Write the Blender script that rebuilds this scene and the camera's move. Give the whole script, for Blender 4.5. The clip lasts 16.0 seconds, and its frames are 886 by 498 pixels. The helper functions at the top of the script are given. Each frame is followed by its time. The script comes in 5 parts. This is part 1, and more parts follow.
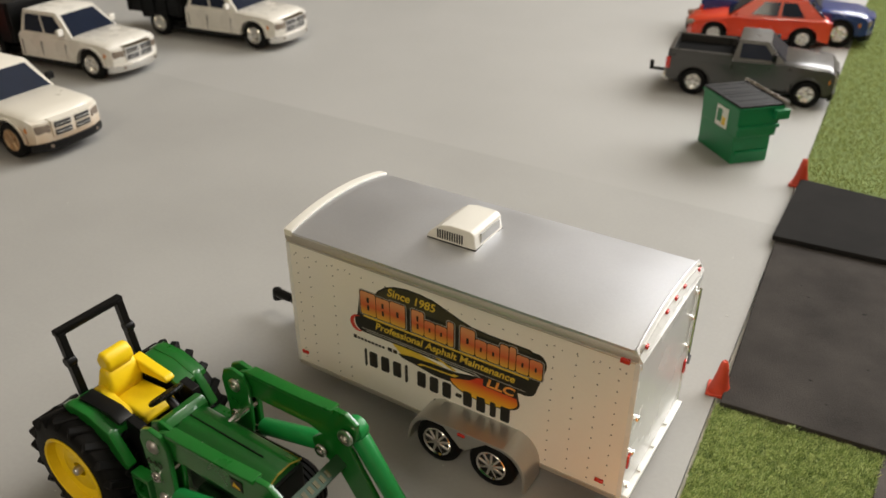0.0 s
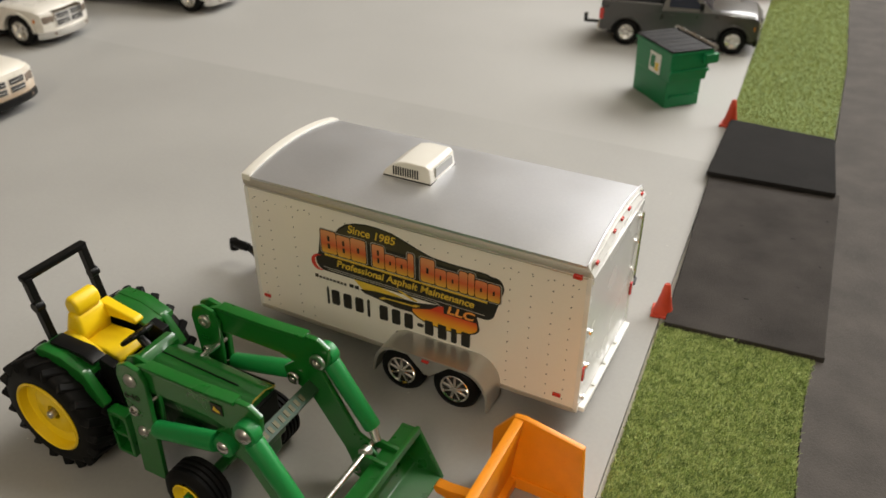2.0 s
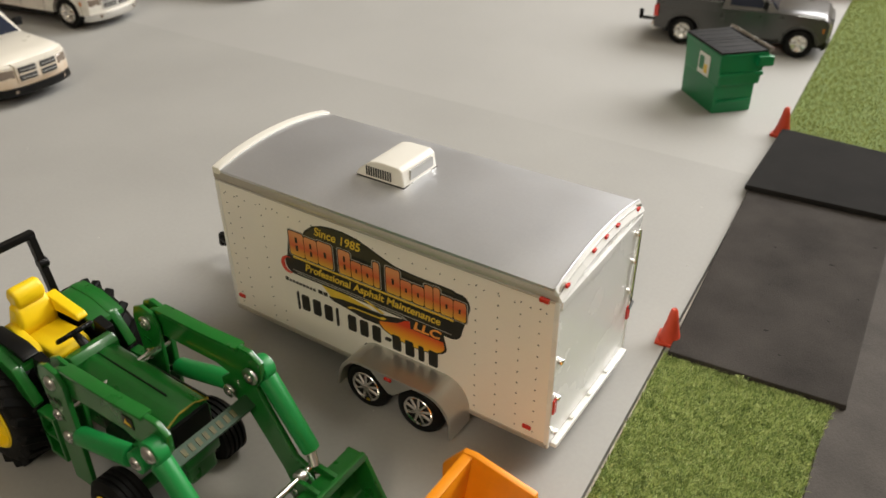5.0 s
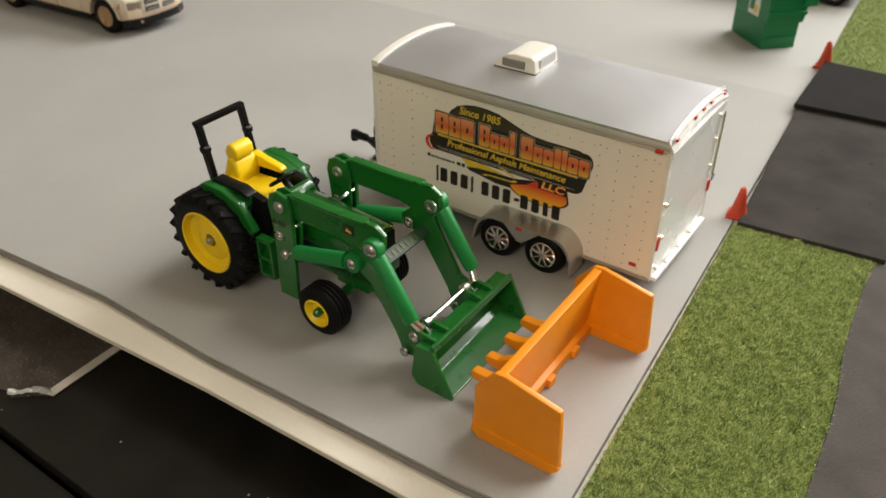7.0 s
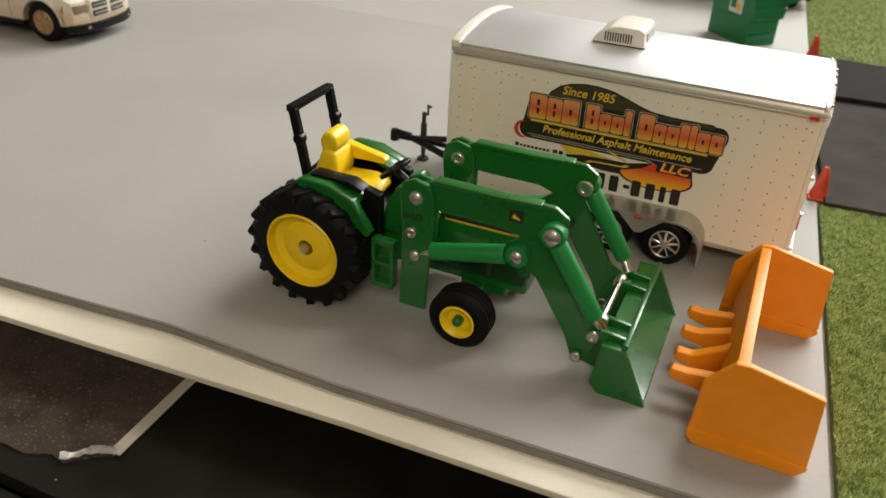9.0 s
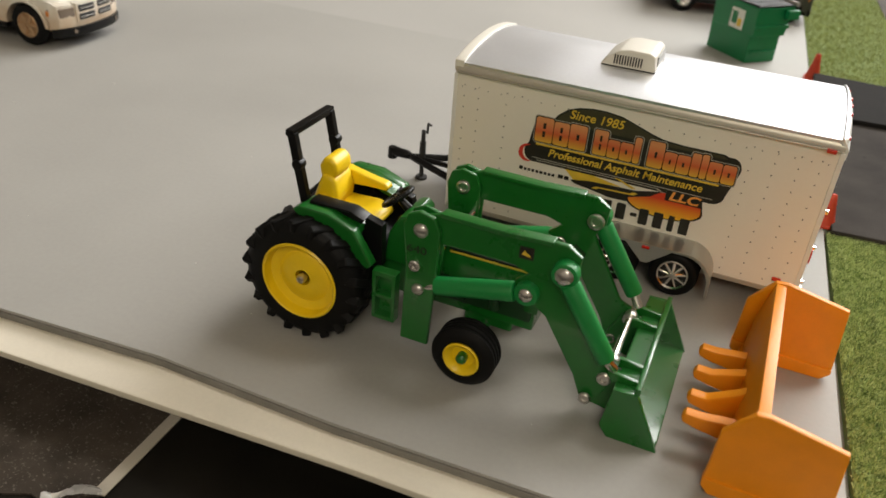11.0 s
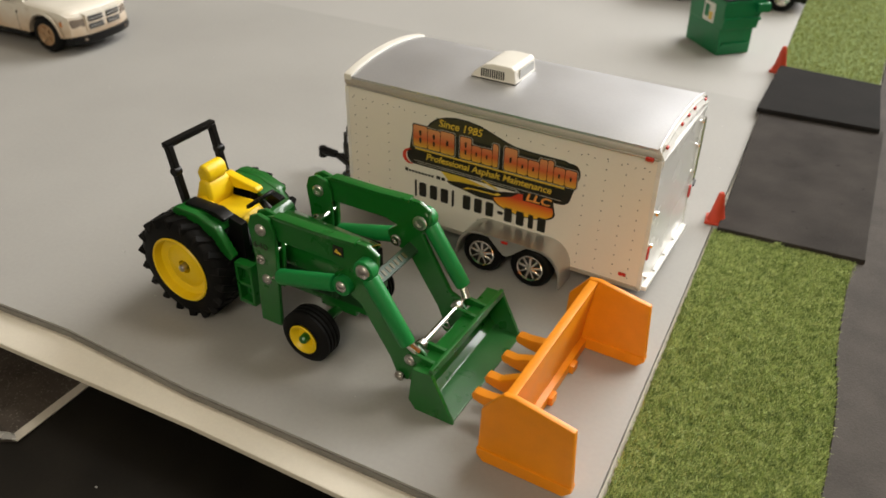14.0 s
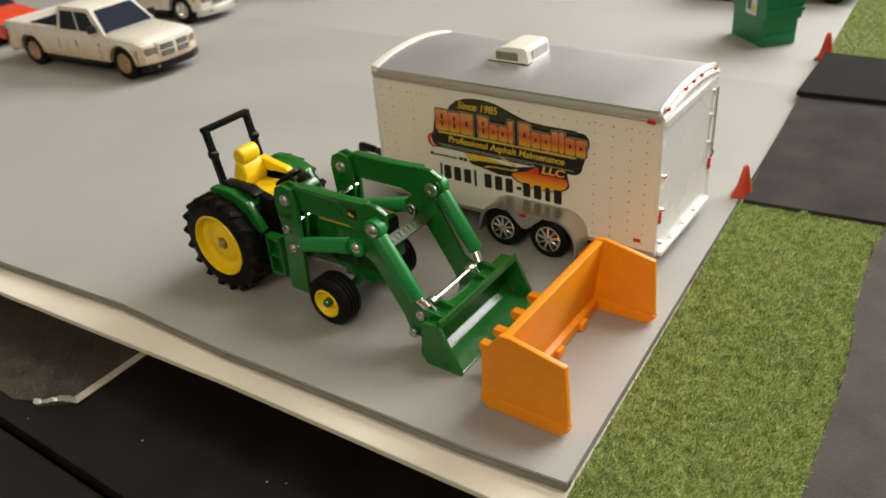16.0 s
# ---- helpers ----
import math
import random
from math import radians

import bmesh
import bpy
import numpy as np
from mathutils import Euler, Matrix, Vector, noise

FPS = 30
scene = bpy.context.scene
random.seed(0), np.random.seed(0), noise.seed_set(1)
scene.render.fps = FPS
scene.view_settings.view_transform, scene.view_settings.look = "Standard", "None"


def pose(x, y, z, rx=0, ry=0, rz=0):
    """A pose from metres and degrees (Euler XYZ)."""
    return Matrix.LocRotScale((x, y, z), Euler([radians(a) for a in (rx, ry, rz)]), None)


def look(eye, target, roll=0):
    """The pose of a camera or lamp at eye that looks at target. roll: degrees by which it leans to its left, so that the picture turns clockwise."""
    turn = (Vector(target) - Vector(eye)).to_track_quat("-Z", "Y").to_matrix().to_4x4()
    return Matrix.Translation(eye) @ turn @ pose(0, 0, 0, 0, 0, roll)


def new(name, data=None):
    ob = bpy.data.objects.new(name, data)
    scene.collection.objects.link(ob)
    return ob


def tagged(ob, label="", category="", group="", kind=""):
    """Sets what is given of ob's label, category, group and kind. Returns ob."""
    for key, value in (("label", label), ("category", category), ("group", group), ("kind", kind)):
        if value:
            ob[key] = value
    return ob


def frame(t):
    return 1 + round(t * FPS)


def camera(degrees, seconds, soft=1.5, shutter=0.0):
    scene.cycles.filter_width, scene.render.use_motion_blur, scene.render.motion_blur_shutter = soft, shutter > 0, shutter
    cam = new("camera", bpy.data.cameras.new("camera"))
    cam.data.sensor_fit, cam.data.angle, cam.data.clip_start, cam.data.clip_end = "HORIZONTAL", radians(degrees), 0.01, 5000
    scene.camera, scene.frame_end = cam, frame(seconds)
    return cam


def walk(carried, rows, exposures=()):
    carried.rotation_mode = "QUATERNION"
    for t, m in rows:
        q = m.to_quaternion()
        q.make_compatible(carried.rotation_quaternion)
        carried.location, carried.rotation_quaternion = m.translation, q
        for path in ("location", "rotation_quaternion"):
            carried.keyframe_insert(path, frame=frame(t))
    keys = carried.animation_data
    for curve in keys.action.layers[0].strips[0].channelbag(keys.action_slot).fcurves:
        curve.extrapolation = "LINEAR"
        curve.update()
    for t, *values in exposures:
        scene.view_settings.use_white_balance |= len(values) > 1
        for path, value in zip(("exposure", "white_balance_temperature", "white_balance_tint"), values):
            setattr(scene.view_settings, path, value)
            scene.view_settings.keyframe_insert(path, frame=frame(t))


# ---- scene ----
cam = camera(57.87, 16.0, soft=1.6)
# seconds, eye x y z, turn x y z in degrees
ROWS = [
    (0, 0.0565, -0.2079, 0.2356, 59.57, 0.11, 32.42),
    (0.5, 0.0397, -0.1951, 0.2147, 58.47, -0.57, 31.54),
    (1, 0.0244, -0.1953, 0.2079, 57.82, -0.45, 29.71),
    (1.5, 0.0418, -0.2151, 0.2206, 57.11, -0.10, 28.02),
    (2, 0.0601, -0.2273, 0.2296, 57.52, 0.05, 27.47),
    (2.5, 0.0507, -0.2346, 0.2093, 58.45, -0.26, 27.03),
    (3, 0.0245, -0.2053, 0.1871, 58.78, 0.14, 26.00),
    (3.5, 0.0236, -0.1852, 0.1763, 58.74, 0.24, 25.47),
    (4, 0.0315, -0.1769, 0.1850, 59.21, 0.10, 25.15),
    (4.2, 0.0353, -0.1838, 0.1887, 59.13, 0.11, 25.79),
    (6.3, 0.1547, -0.1855, 0.2645, 54.18, 1.52, 45.26),
    (6.5, 0.1308, -0.2287, 0.2574, 54.25, 1.13, 42.53),
    (7, 0.0877, -0.2860, 0.2204, 55.57, -0.09, 34.82),
    (7.5, 0.0613, -0.2940, 0.1943, 56.54, -1.43, 29.80),
    (8, 0.0412, -0.2869, 0.1987, 57.03, -1.48, 27.46),
    (8.5, 0.0191, -0.2967, 0.1880, 57.66, -1.83, 26.01),
    (9, -0.0203, -0.3149, 0.1793, 58.54, -2.51, 24.25),
    (9.2, -0.0274, -0.3154, 0.1811, 59.48, -2.72, 24.08),
    (11.3, -0.0337, -0.2957, 0.1835, 58.02, -3.83, 23.70),
    (11.5, -0.0299, -0.2908, 0.1866, 57.66, -3.62, 23.82),
    (12, -0.0062, -0.2907, 0.2038, 56.48, -2.90, 25.38),
    (12.5, 0.0236, -0.2762, 0.2118, 55.36, -1.60, 27.06),
    (13, 0.0445, -0.2848, 0.2228, 55.02, -1.22, 28.78),
    (13.5, 0.0547, -0.2828, 0.2180, 55.60, -0.72, 29.77),
    (14, 0.0657, -0.2875, 0.2156, 56.47, -0.60, 30.15),
    (14.5, 0.0668, -0.2993, 0.2284, 56.99, -0.45, 31.00),
    (15, 0.0765, -0.2929, 0.2394, 57.38, 0.39, 31.94),
    (15.5, 0.0913, -0.3000, 0.2094, 58.20, 1.41, 33.00),
    (16, 0.1088, -0.2970, 0.1987, 59.43, 4.17, 34.85),
]
# the far end of the lot lies out of focus
cam.data.dof.use_dof = True
cam.data.dof.focus_distance = 0.30
cam.data.dof.aperture_fstop = 19
walk(cam, [(t, pose(*p)) for t, *p in ROWS], exposures=((0, -0.08), (4, 0.0), (6.5, 0.02), (7.5, 0.22), (9, 0.14), (12.5, 0.06), (14.5, 0.08), (16, 0.14)))

# ---- world and light ----
world = bpy.data.worlds.new("world")
scene.world = world
world.use_nodes = True
sky = world.node_tree.nodes.new("ShaderNodeTexSky")
sky.sky_type, sky.sun_disc = "NISHITA", False
sky.sun_elevation, sky.sun_rotation = radians(35), radians(20)
world.node_tree.links.new(sky.outputs[0], world.node_tree.nodes["Background"].inputs[0])
world.node_tree.nodes["Background"].inputs[1].default_value = 0.1


def area_lamp(name, eye, target, wide, high, watts, colour):
    data = bpy.data.lights.new(name, "AREA")
    data.shape, data.size, data.size_y, data.energy, data.color = "RECTANGLE", wide, high, watts, colour
    ob = new(name, data)
    ob.matrix_world = look(eye, target)
    return ob


area_lamp("window_light", (0.85, 1.97, 1.33), (0.5, 0.0, 0.1), 2.0, 1.15, 82, (1.0, 0.978, 0.955))
# added overhead fill that evens out the ground; no fixture is known there
area_lamp("overhead_fill", (0.45, 0.75, 1.93), (0.45, 0.75, 0.0), 0.5, 0.5, 13, (1.0, 0.95, 0.84))
# added warm fill from the front for the trailer's side, not a known lamp
area_lamp("front_fill", (0.50, -1.75, 1.50), (0.0, 0.0, 0.0), 0.7, 0.5, 13, (1.0, 0.89, 0.70))


# ---- materials ----
def mat(name, col, rough=0.5, metal=0.0, var=0.06, scale=60.0, bump=0.0, bscale=900.0, coat=0.0, rvar=0.08, spec=0.5, gloss=0.12):
    m = bpy.data.materials.new(name)
    m.use_nodes = True
    nt = m.node_tree
    n, l = nt.nodes, nt.links
    bsdf = n["Principled BSDF"]
    tc = n.new("ShaderNodeTexCoord")
    big, fine = n.new("ShaderNodeTexNoise"), n.new("ShaderNodeTexNoise")
    big.inputs["Scale"].default_value, big.inputs["Detail"].default_value = scale, 5
    fine.inputs["Scale"].default_value, fine.inputs["Detail"].default_value = bscale, 3
    for tex in (big, fine):
        l.new(tc.outputs["Object"], tex.inputs["Vector"])
    both = n.new("ShaderNodeMath")
    both.operation = "MULTIPLY_ADD"
    l.new(fine.outputs["Fac"], both.inputs[0])
    both.inputs[1].default_value = 0.35
    l.new(big.outputs["Fac"], both.inputs[2])
    ramp = n.new("ShaderNodeMapRange")
    ramp.inputs["From Min"].default_value, ramp.inputs["From Max"].default_value = 0.4, 0.95
    l.new(both.outputs[0], ramp.inputs["Value"])
    mix = n.new("ShaderNodeMix")
    mix.data_type = "RGBA"
    mix.inputs[6].default_value = (*[c * (1 - var) for c in col], 1)
    mix.inputs[7].default_value = (*[min(1, c * (1 + var)) for c in col], 1)
    l.new(ramp.outputs["Result"], mix.inputs[0])
    l.new(mix.outputs[2], bsdf.inputs["Base Color"])
    rr = n.new("ShaderNodeMapRange")
    rr.inputs["To Min"].default_value, rr.inputs["To Max"].default_value = max(0.02, rough - rvar), min(1, rough + rvar)
    l.new(big.outputs["Fac"], rr.inputs["Value"])
    l.new(rr.outputs["Result"], bsdf.inputs["Roughness"])
    bsdf.inputs["Metallic"].default_value = metal
    bsdf.inputs["Specular IOR Level"].default_value = spec
    bsdf.inputs["Coat Weight"].default_value = coat
    bsdf.inputs["Coat Roughness"].default_value = gloss
    if bump:
        b = n.new("ShaderNodeBump")
        b.inputs["Strength"].default_value, b.inputs["Distance"].default_value = bump, 0.0004
        l.new(fine.outputs["Fac"], b.inputs["Height"])
        l.new(b.outputs[0], bsdf.inputs["Normal"])
    return m


def glass(name, col, rough=0.05):
    m = mat(name, col, rough, var=0.1, spec=0.3)
    return m


M_BOARD = mat("grey_board", (0.36, 0.353, 0.333), 0.66, var=0.08, scale=9, bump=0.05, bscale=500, spec=0.35)
# same board in a lighter colour, painting the light that falls beyond a shadow edge
M_BOARD_LIT = mat("lit_grey_board", (0.385, 0.378, 0.358), 0.62, var=0.07, scale=7, bump=0.05, bscale=500, spec=0.35)
M_CREAM = mat("cream_board", (0.70, 0.65, 0.545), 0.6, var=0.08, scale=20, bump=0.05)
M_LIP = mat("board_edge", (0.2, 0.19, 0.175), 0.7, var=0.2, scale=80)
M_TURF = mat("turf_backing", (0.15, 0.205, 0.055), 0.9, var=0.14, scale=150, bump=0.2)
M_RUBBER = mat("rubber_mat", (0.021, 0.020, 0.019), 0.85, var=0.3, scale=40, bump=0.35, bscale=1500, spec=0.06)
M_PAD = mat("grey_rubber_pad", (0.050, 0.045, 0.041), 0.88, var=0.36, scale=38, bump=0.5, bscale=1300, spec=0.06)
M_ROAD = mat("road_sheet", (0.078, 0.070, 0.063), 0.88, var=0.3, scale=45, bump=0.5, bscale=1300, spec=0.2)
M_PALE = mat("pale_dust", (0.5, 0.49, 0.46), 0.8)
M_GREYG = mat("grey_grille", (0.42, 0.42, 0.41), 0.6)
M_BLACK = mat("black_sheet", (0.011, 0.0095, 0.0075), 0.45, var=0.5, scale=40, bump=0.05, spec=0.35)
M_TAPE = mat("pale_tape", (0.55, 0.51, 0.44), 0.5, var=0.1)
M_FOIL = mat("torn_tape", (0.75, 0.74, 0.72), 0.3, metal=0.3, var=0.1)
M_WALL = mat("wall_paint", (0.44, 0.39, 0.32), 0.8, var=0.04, scale=3)
M_CEIL = mat("ceiling_paint", (0.62, 0.59, 0.54), 0.85, var=0.03, scale=3)
M_FLOOR = mat("room_floor", (0.16, 0.12, 0.09), 0.6, var=0.2, scale=6)

M_TRAILER = mat("cream_white_side", (0.84, 0.80, 0.72), 0.34, var=0.03, scale=35, coat=0.15)
M_REAR = mat("white_door_paint", (0.80, 0.80, 0.77), 0.28, var=0.03, scale=35, coat=0.2)
M_ROOF = mat("brushed_aluminium", (0.72, 0.73, 0.75), 0.41, metal=0.85, var=0.06, scale=25, bump=0.02)
M_RAIL = mat("satin_rail", (0.55, 0.52, 0.46), 0.38, metal=0.6, var=0.07)
M_WHITE = mat("white_plastic", (0.80, 0.775, 0.70), 0.42, var=0.03)
M_GRILLE = mat("dark_grille", (0.03, 0.03, 0.03), 0.6)
M_CHROME = mat("chrome", (0.78, 0.76, 0.72), 0.16, metal=1.0, var=0.05, rvar=0.06)
M_STEEL = mat("rivet_steel", (0.62, 0.6, 0.57), 0.27, metal=1.0, var=0.1)
M_FENDER = mat("fender_alloy", (0.5, 0.49, 0.46), 0.34, metal=0.8, var=0.06)
M_TYRE = mat("black_tyre", (0.0045, 0.0045, 0.0045), 0.55, var=0.25, scale=200, bump=0.1, spec=0.16)
M_BLACKP = mat("black_plastic", (0.005, 0.005, 0.005), 0.34, var=0.2, spec=0.22)
M_RED = mat("red_lens", (0.55, 0.03, 0.02), 0.25, coat=0.4)
M_GREEN = mat("green_enamel", (0.007, 0.125, 0.014), 0.3, var=0.1, scale=120, coat=0.6, rvar=0.1, gloss=0.08)
M_GREENP = mat("green_plastic", (0.008, 0.22, 0.045), 0.4, var=0.06, scale=120)
M_YELLOW = mat("yellow_plastic", (0.87, 0.60, 0.006), 0.38, var=0.05, scale=120)
M_ORANGE = mat("orange_cast", (0.87, 0.29, 0.003), 0.42, var=0.06, scale=150, bump=0.08, bscale=1500)
M_CONE = mat("orange_red_cone", (0.56, 0.055, 0.02), 0.55, var=0.1, scale=200, bump=0.1)
M_DUMP = mat("dumpster_green", (0.001, 0.165, 0.050), 0.42, var=0.08, scale=80)
M_LID = mat("black_lid", (0.006, 0.006, 0.006), 0.55, var=0.2, spec=0.3)
M_LINER = mat("bed_liner_black", (0.006, 0.006, 0.006), 0.95, var=0.2, spec=0.05)
M_INK = mat("black_print", (0.018, 0.016, 0.012), 0.4, var=0.2, scale=200)
M_INKY = mat("yellow_print", (0.75, 0.52, 0.05), 0.4, var=0.1, scale=200)
M_INKR = mat("red_print", (0.66, 0.05, 0.03), 0.4, var=0.1)
M_PAPER = mat("paper_label", (0.72, 0.72, 0.66), 0.5, var=0.05)
M_CARW = mat("white_car_paint", (0.72, 0.69, 0.62), 0.28, var=0.02, coat=0.5)
M_CARG = mat("dark_grey_car_paint", (0.055, 0.053, 0.050), 0.3, metal=0.3, var=0.05, coat=0.5)
M_CARR = mat("red_car_paint", (0.72, 0.06, 0.02), 0.25, var=0.04, coat=0.6)
M_CARB = mat("blue_car_paint", (0.012, 0.035, 0.19), 0.25, var=0.04, coat=0.6)
M_GLASS = glass("tinted_window", (0.012, 0.017, 0.032), 0.06)
M_SIGNAL = mat("amber_lens", (0.65, 0.22, 0.04), 0.25, coat=0.4)
M_AMBER = mat("bronze_rim", (0.5, 0.34, 0.2), 0.35, metal=0.6, var=0.1)
M_LAMP = mat("head_lamp", (0.24, 0.19, 0.15), 0.2, metal=0.3, coat=0.4)


# ---- mesh helpers ----
ORG = {}


def thing(name, at, label, category, group="", kind="", turn=0.0, world_coords=True):
    ob = new(name)
    ob.matrix_world = pose(*at, 0, 0, turn)
    ob.empty_display_size = 0.01
    ORG[ob] = Vector(at) if world_coords else Vector()
    return tagged(ob, label, category, group, kind)


def mesh_of(bm, name, material, smooth=35):
    bmesh.ops.recalc_face_normals(bm, faces=bm.faces)
    # a wide face among narrow bevels stays flat
    flat = []
    for f in bm.faces:
        a = 0.2 * f.calc_area()
        flat.append(all(g is f or g.calc_area() < a for e in f.edges for g in e.link_faces))
    me = bpy.data.meshes.new(name)
    bm.to_mesh(me)
    bm.free()
    for m in material if isinstance(material, (list, tuple)) else [material]:
        me.materials.append(m)
    if len(me.polygons):
        me.set_sharp_from_angle(angle=radians(smooth))
        for f, is_flat in zip(me.polygons, flat):
            if is_flat:
                f.use_smooth = False
    return me


def part(name, bm, material, parent, label="", smooth=35):
    o = ORG.get(parent, Vector())
    bmesh.ops.translate(bm, verts=bm.verts, vec=-o)
    ob = new(name, mesh_of(bm, name, material, smooth))
    ob.parent = parent
    ORG[ob] = o
    if label:
        ob["label"] = label
    return ob


def single(name, bm, material, label, category, kind="", group="", at=(0, 0, 0)):
    bmesh.ops.translate(bm, verts=bm.verts, vec=-Vector(at))
    ob = new(name, mesh_of(bm, name, material))
    ob.location = at
    return tagged(ob, label, category, group, kind)


def merge(bm, other):
    me = bpy.data.meshes.new("tmp")
    other.to_mesh(me)
    other.free()
    bm.from_mesh(me)
    bpy.data.meshes.remove(me)
    return bm


def bevelled(bm, off, seg=2, angle=25):
    if off:
        edges = [e for e in bm.edges if len(e.link_faces) == 2 and e.calc_face_angle(0) > radians(angle)]
        bmesh.ops.bevel(bm, geom=edges, offset=off, segments=seg, affect="EDGES", profile=0.6, clamp_overlap=True)
        for f in bm.faces:
            # only the narrow strips that the bevel made are shaded round
            if f.calc_area() < 1.4 * off * max(e.calc_length() for e in f.edges):
                f.smooth = True
    return bm


def smoothed(bm):
    for f in bm.faces:
        f.smooth = True
    return bm


def box(x0, x1, y0, y1, z0, z1, bev=0.0, seg=2):
    bm = bmesh.new()
    bmesh.ops.create_cube(bm, size=1)
    bmesh.ops.scale(bm, verts=bm.verts, vec=(x1 - x0, y1 - y0, z1 - z0))
    bmesh.ops.translate(bm, verts=bm.verts, vec=((x0 + x1) / 2, (y0 + y1) / 2, (z0 + z1) / 2))
    return bevelled(bm, bev, seg)


def prism(points, lo, hi, bev=0.0, plane="xz", seg=2):
    """A flat outline drawn in a plane and carried from lo to hi along the third axis."""
    bm = bmesh.new()
    put = {"xz": lambda a, b, c: (a, c, b), "xy": lambda a, b, c: (a, b, c), "yz": lambda a, b, c: (c, a, b)}[plane]
    low = [bm.verts.new(put(a, b, lo)) for a, b in points]
    high = [bm.verts.new(put(a, b, hi)) for a, b in points]
    bm.faces.new(low[::-1])
    bm.faces.new(high)
    for i in range(len(points)):
        j = (i + 1) % len(points)
        bm.faces.new((low[i], low[j], high[j], high[i])).smooth = len(points) > 8
    bmesh.ops.recalc_face_normals(bm, faces=bm.faces)
    return bevelled(bm, bev, seg)


def cyl(p0, p1, r0, r1=None, seg=20, bev=0.0):
    p0, p1 = Vector(p0), Vector(p1)
    bm = bmesh.new()
    bmesh.ops.create_cone(bm, cap_ends=True, segments=seg, radius1=r0, radius2=r0 if r1 is None else r1, depth=(p1 - p0).length)
    bevelled(bm, bev, 2, 50)
    turn = (p1 - p0).to_track_quat("Z", "Y").to_matrix().to_4x4()
    bm.transform(Matrix.Translation((p0 + p1) / 2) @ turn)
    return smoothed(bm)


def lathe(profile, at, axis="y", seg=32):
    """Turns (radius, height) pairs round an axis through at."""
    bm = bmesh.new()
    rings = []
    for r, h in profile:
        ring = []
        for i in range(seg):
            a = 2 * math.pi * i / seg
            c, s = r * math.cos(a), r * math.sin(a)
            v = {"y": (c, h, s), "z": (c, s, h), "x": (h, c, s)}[axis]
            ring.append(bm.verts.new(Vector(at) + Vector(v)))
        rings.append(ring)
    for a, b in zip(rings, rings[1:]):
        for i in range(seg):
            bm.faces.new((a[i], a[(i + 1) % seg], b[(i + 1) % seg], b[i]))
    for ring, (r, h) in ((rings[0], profile[0]), (rings[-1], profile[-1])):
        if r < 0.0006:
            bm.faces.new(ring)
    bmesh.ops.remove_doubles(bm, verts=bm.verts, dist=1e-6)
    bmesh.ops.recalc_face_normals(bm, faces=bm.faces)
    return smoothed(bm)


def union(*bms):
    out = bms[0]
    for b in bms[1:]:
        merge(out, b)
    return out


def bar(points, y0, y1, n):
    """An outline in x and z carried along y in n steps, as one closed piece."""
    bm = bmesh.new()
    rings = [[bm.verts.new((a, y0 + (y1 - y0) * k / n, b)) for a, b in points] for k in range(n + 1)]
    for p, q in zip(rings, rings[1:]):
        for i in range(len(points)):
            j = (i + 1) % len(points)
            bm.faces.new((p[i], p[j], q[j], q[i]))
    bm.faces.new(rings[0][::-1])
    bm.faces.new(rings[-1])
    return smoothed(bm)


def tube(points, r, seg=10):
    out = bmesh.new()
    for a, b in zip(points, points[1:]):
        merge(out, cyl(a, b, r, seg=seg))
    return out


def arc(cx, cy, rx, ry, a0, a1, n):
    return [(cx + rx * math.cos(radians(a0 + (a1 - a0) * i / n)), cy + ry * math.sin(radians(a0 + (a1 - a0) * i / n))) for i in range(n + 1)]


# ---- the room, the table and the layout's ground ----
single("floor", box(-2.6, 3.2, -2.2, 2.15, -0.80, -0.75), M_FLOOR, "brown floor of the room under the table", "floor", "structure")
single("ceiling", box(-2.6, 3.2, -2.2, 2.15, 2.00, 2.05), M_CEIL, "plain pale ceiling of the room", "ceiling", "structure")
single("wall_west", box(-2.65, -2.6, -2.2, 2.15, -0.75, 2.00), M_WALL, "plain beige painted wall", "wall", "structure")
single("wall_east", box(3.2, 3.25, -2.2, 2.15, -0.75, 2.00), M_WALL, "plain beige painted wall", "wall", "structure")
single("wall_south", box(-2.6, 3.2, -2.25, -2.2, -0.75, 2.00), M_WALL, "plain beige painted wall", "wall", "structure")
wall_n = box(-2.6, -0.2, 2.02, 2.12, -0.75, 2.00)
for b in (box(1.9, 3.2, 2.02, 2.12, -0.75, 2.00), box(-0.2, 1.9, 2.02, 2.12, -0.75, 0.72), box(-0.2, 1.9, 2.02, 2.12, 1.94, 2.00)):
    merge(wall_n, b)
single("wall_north", wall_n, M_WALL, "plain beige wall with a wide window opening", "wall", "structure")


def edge_x(y):
    return 0.0180 - 0.0645 * y


single("table_top", prism([(-1.7, -0.163), (-0.27, -0.160), (-0.12, -0.1505), (0.0, -0.1465), (0.6, -0.150), (0.6, 1.6), (-1.7, 1.6)], -0.0068, -0.004, 0.0006, "xy"),
       M_CREAM, "cream base board of the model layout", "board", "structure")
single("table_apron", box(-1.7, 0.6, -0.125, 1.6, -0.75, -0.0068), M_BLACK, "dark support under the base board", "support", "structure")
front = [(-1.7, -0.150), (-0.29, -0.1462), (-0.20, -0.1388), (-0.13, -0.1395), (-0.07, -0.1368), (-0.012, -0.1345), (0.0245, -0.1312)]
# where the painted pool of light starts; the board itself has no joint here
LIGHT_EDGE = 0.2625
single("ground", prism(front + [(edge_x(LIGHT_EDGE), LIGHT_EDGE), (-1.7, LIGHT_EDGE - 0.004)], -0.004, 0.0, 0, "xy"), M_BOARD,
       "smooth grey painted board as a parking lot", "ground", "structure")
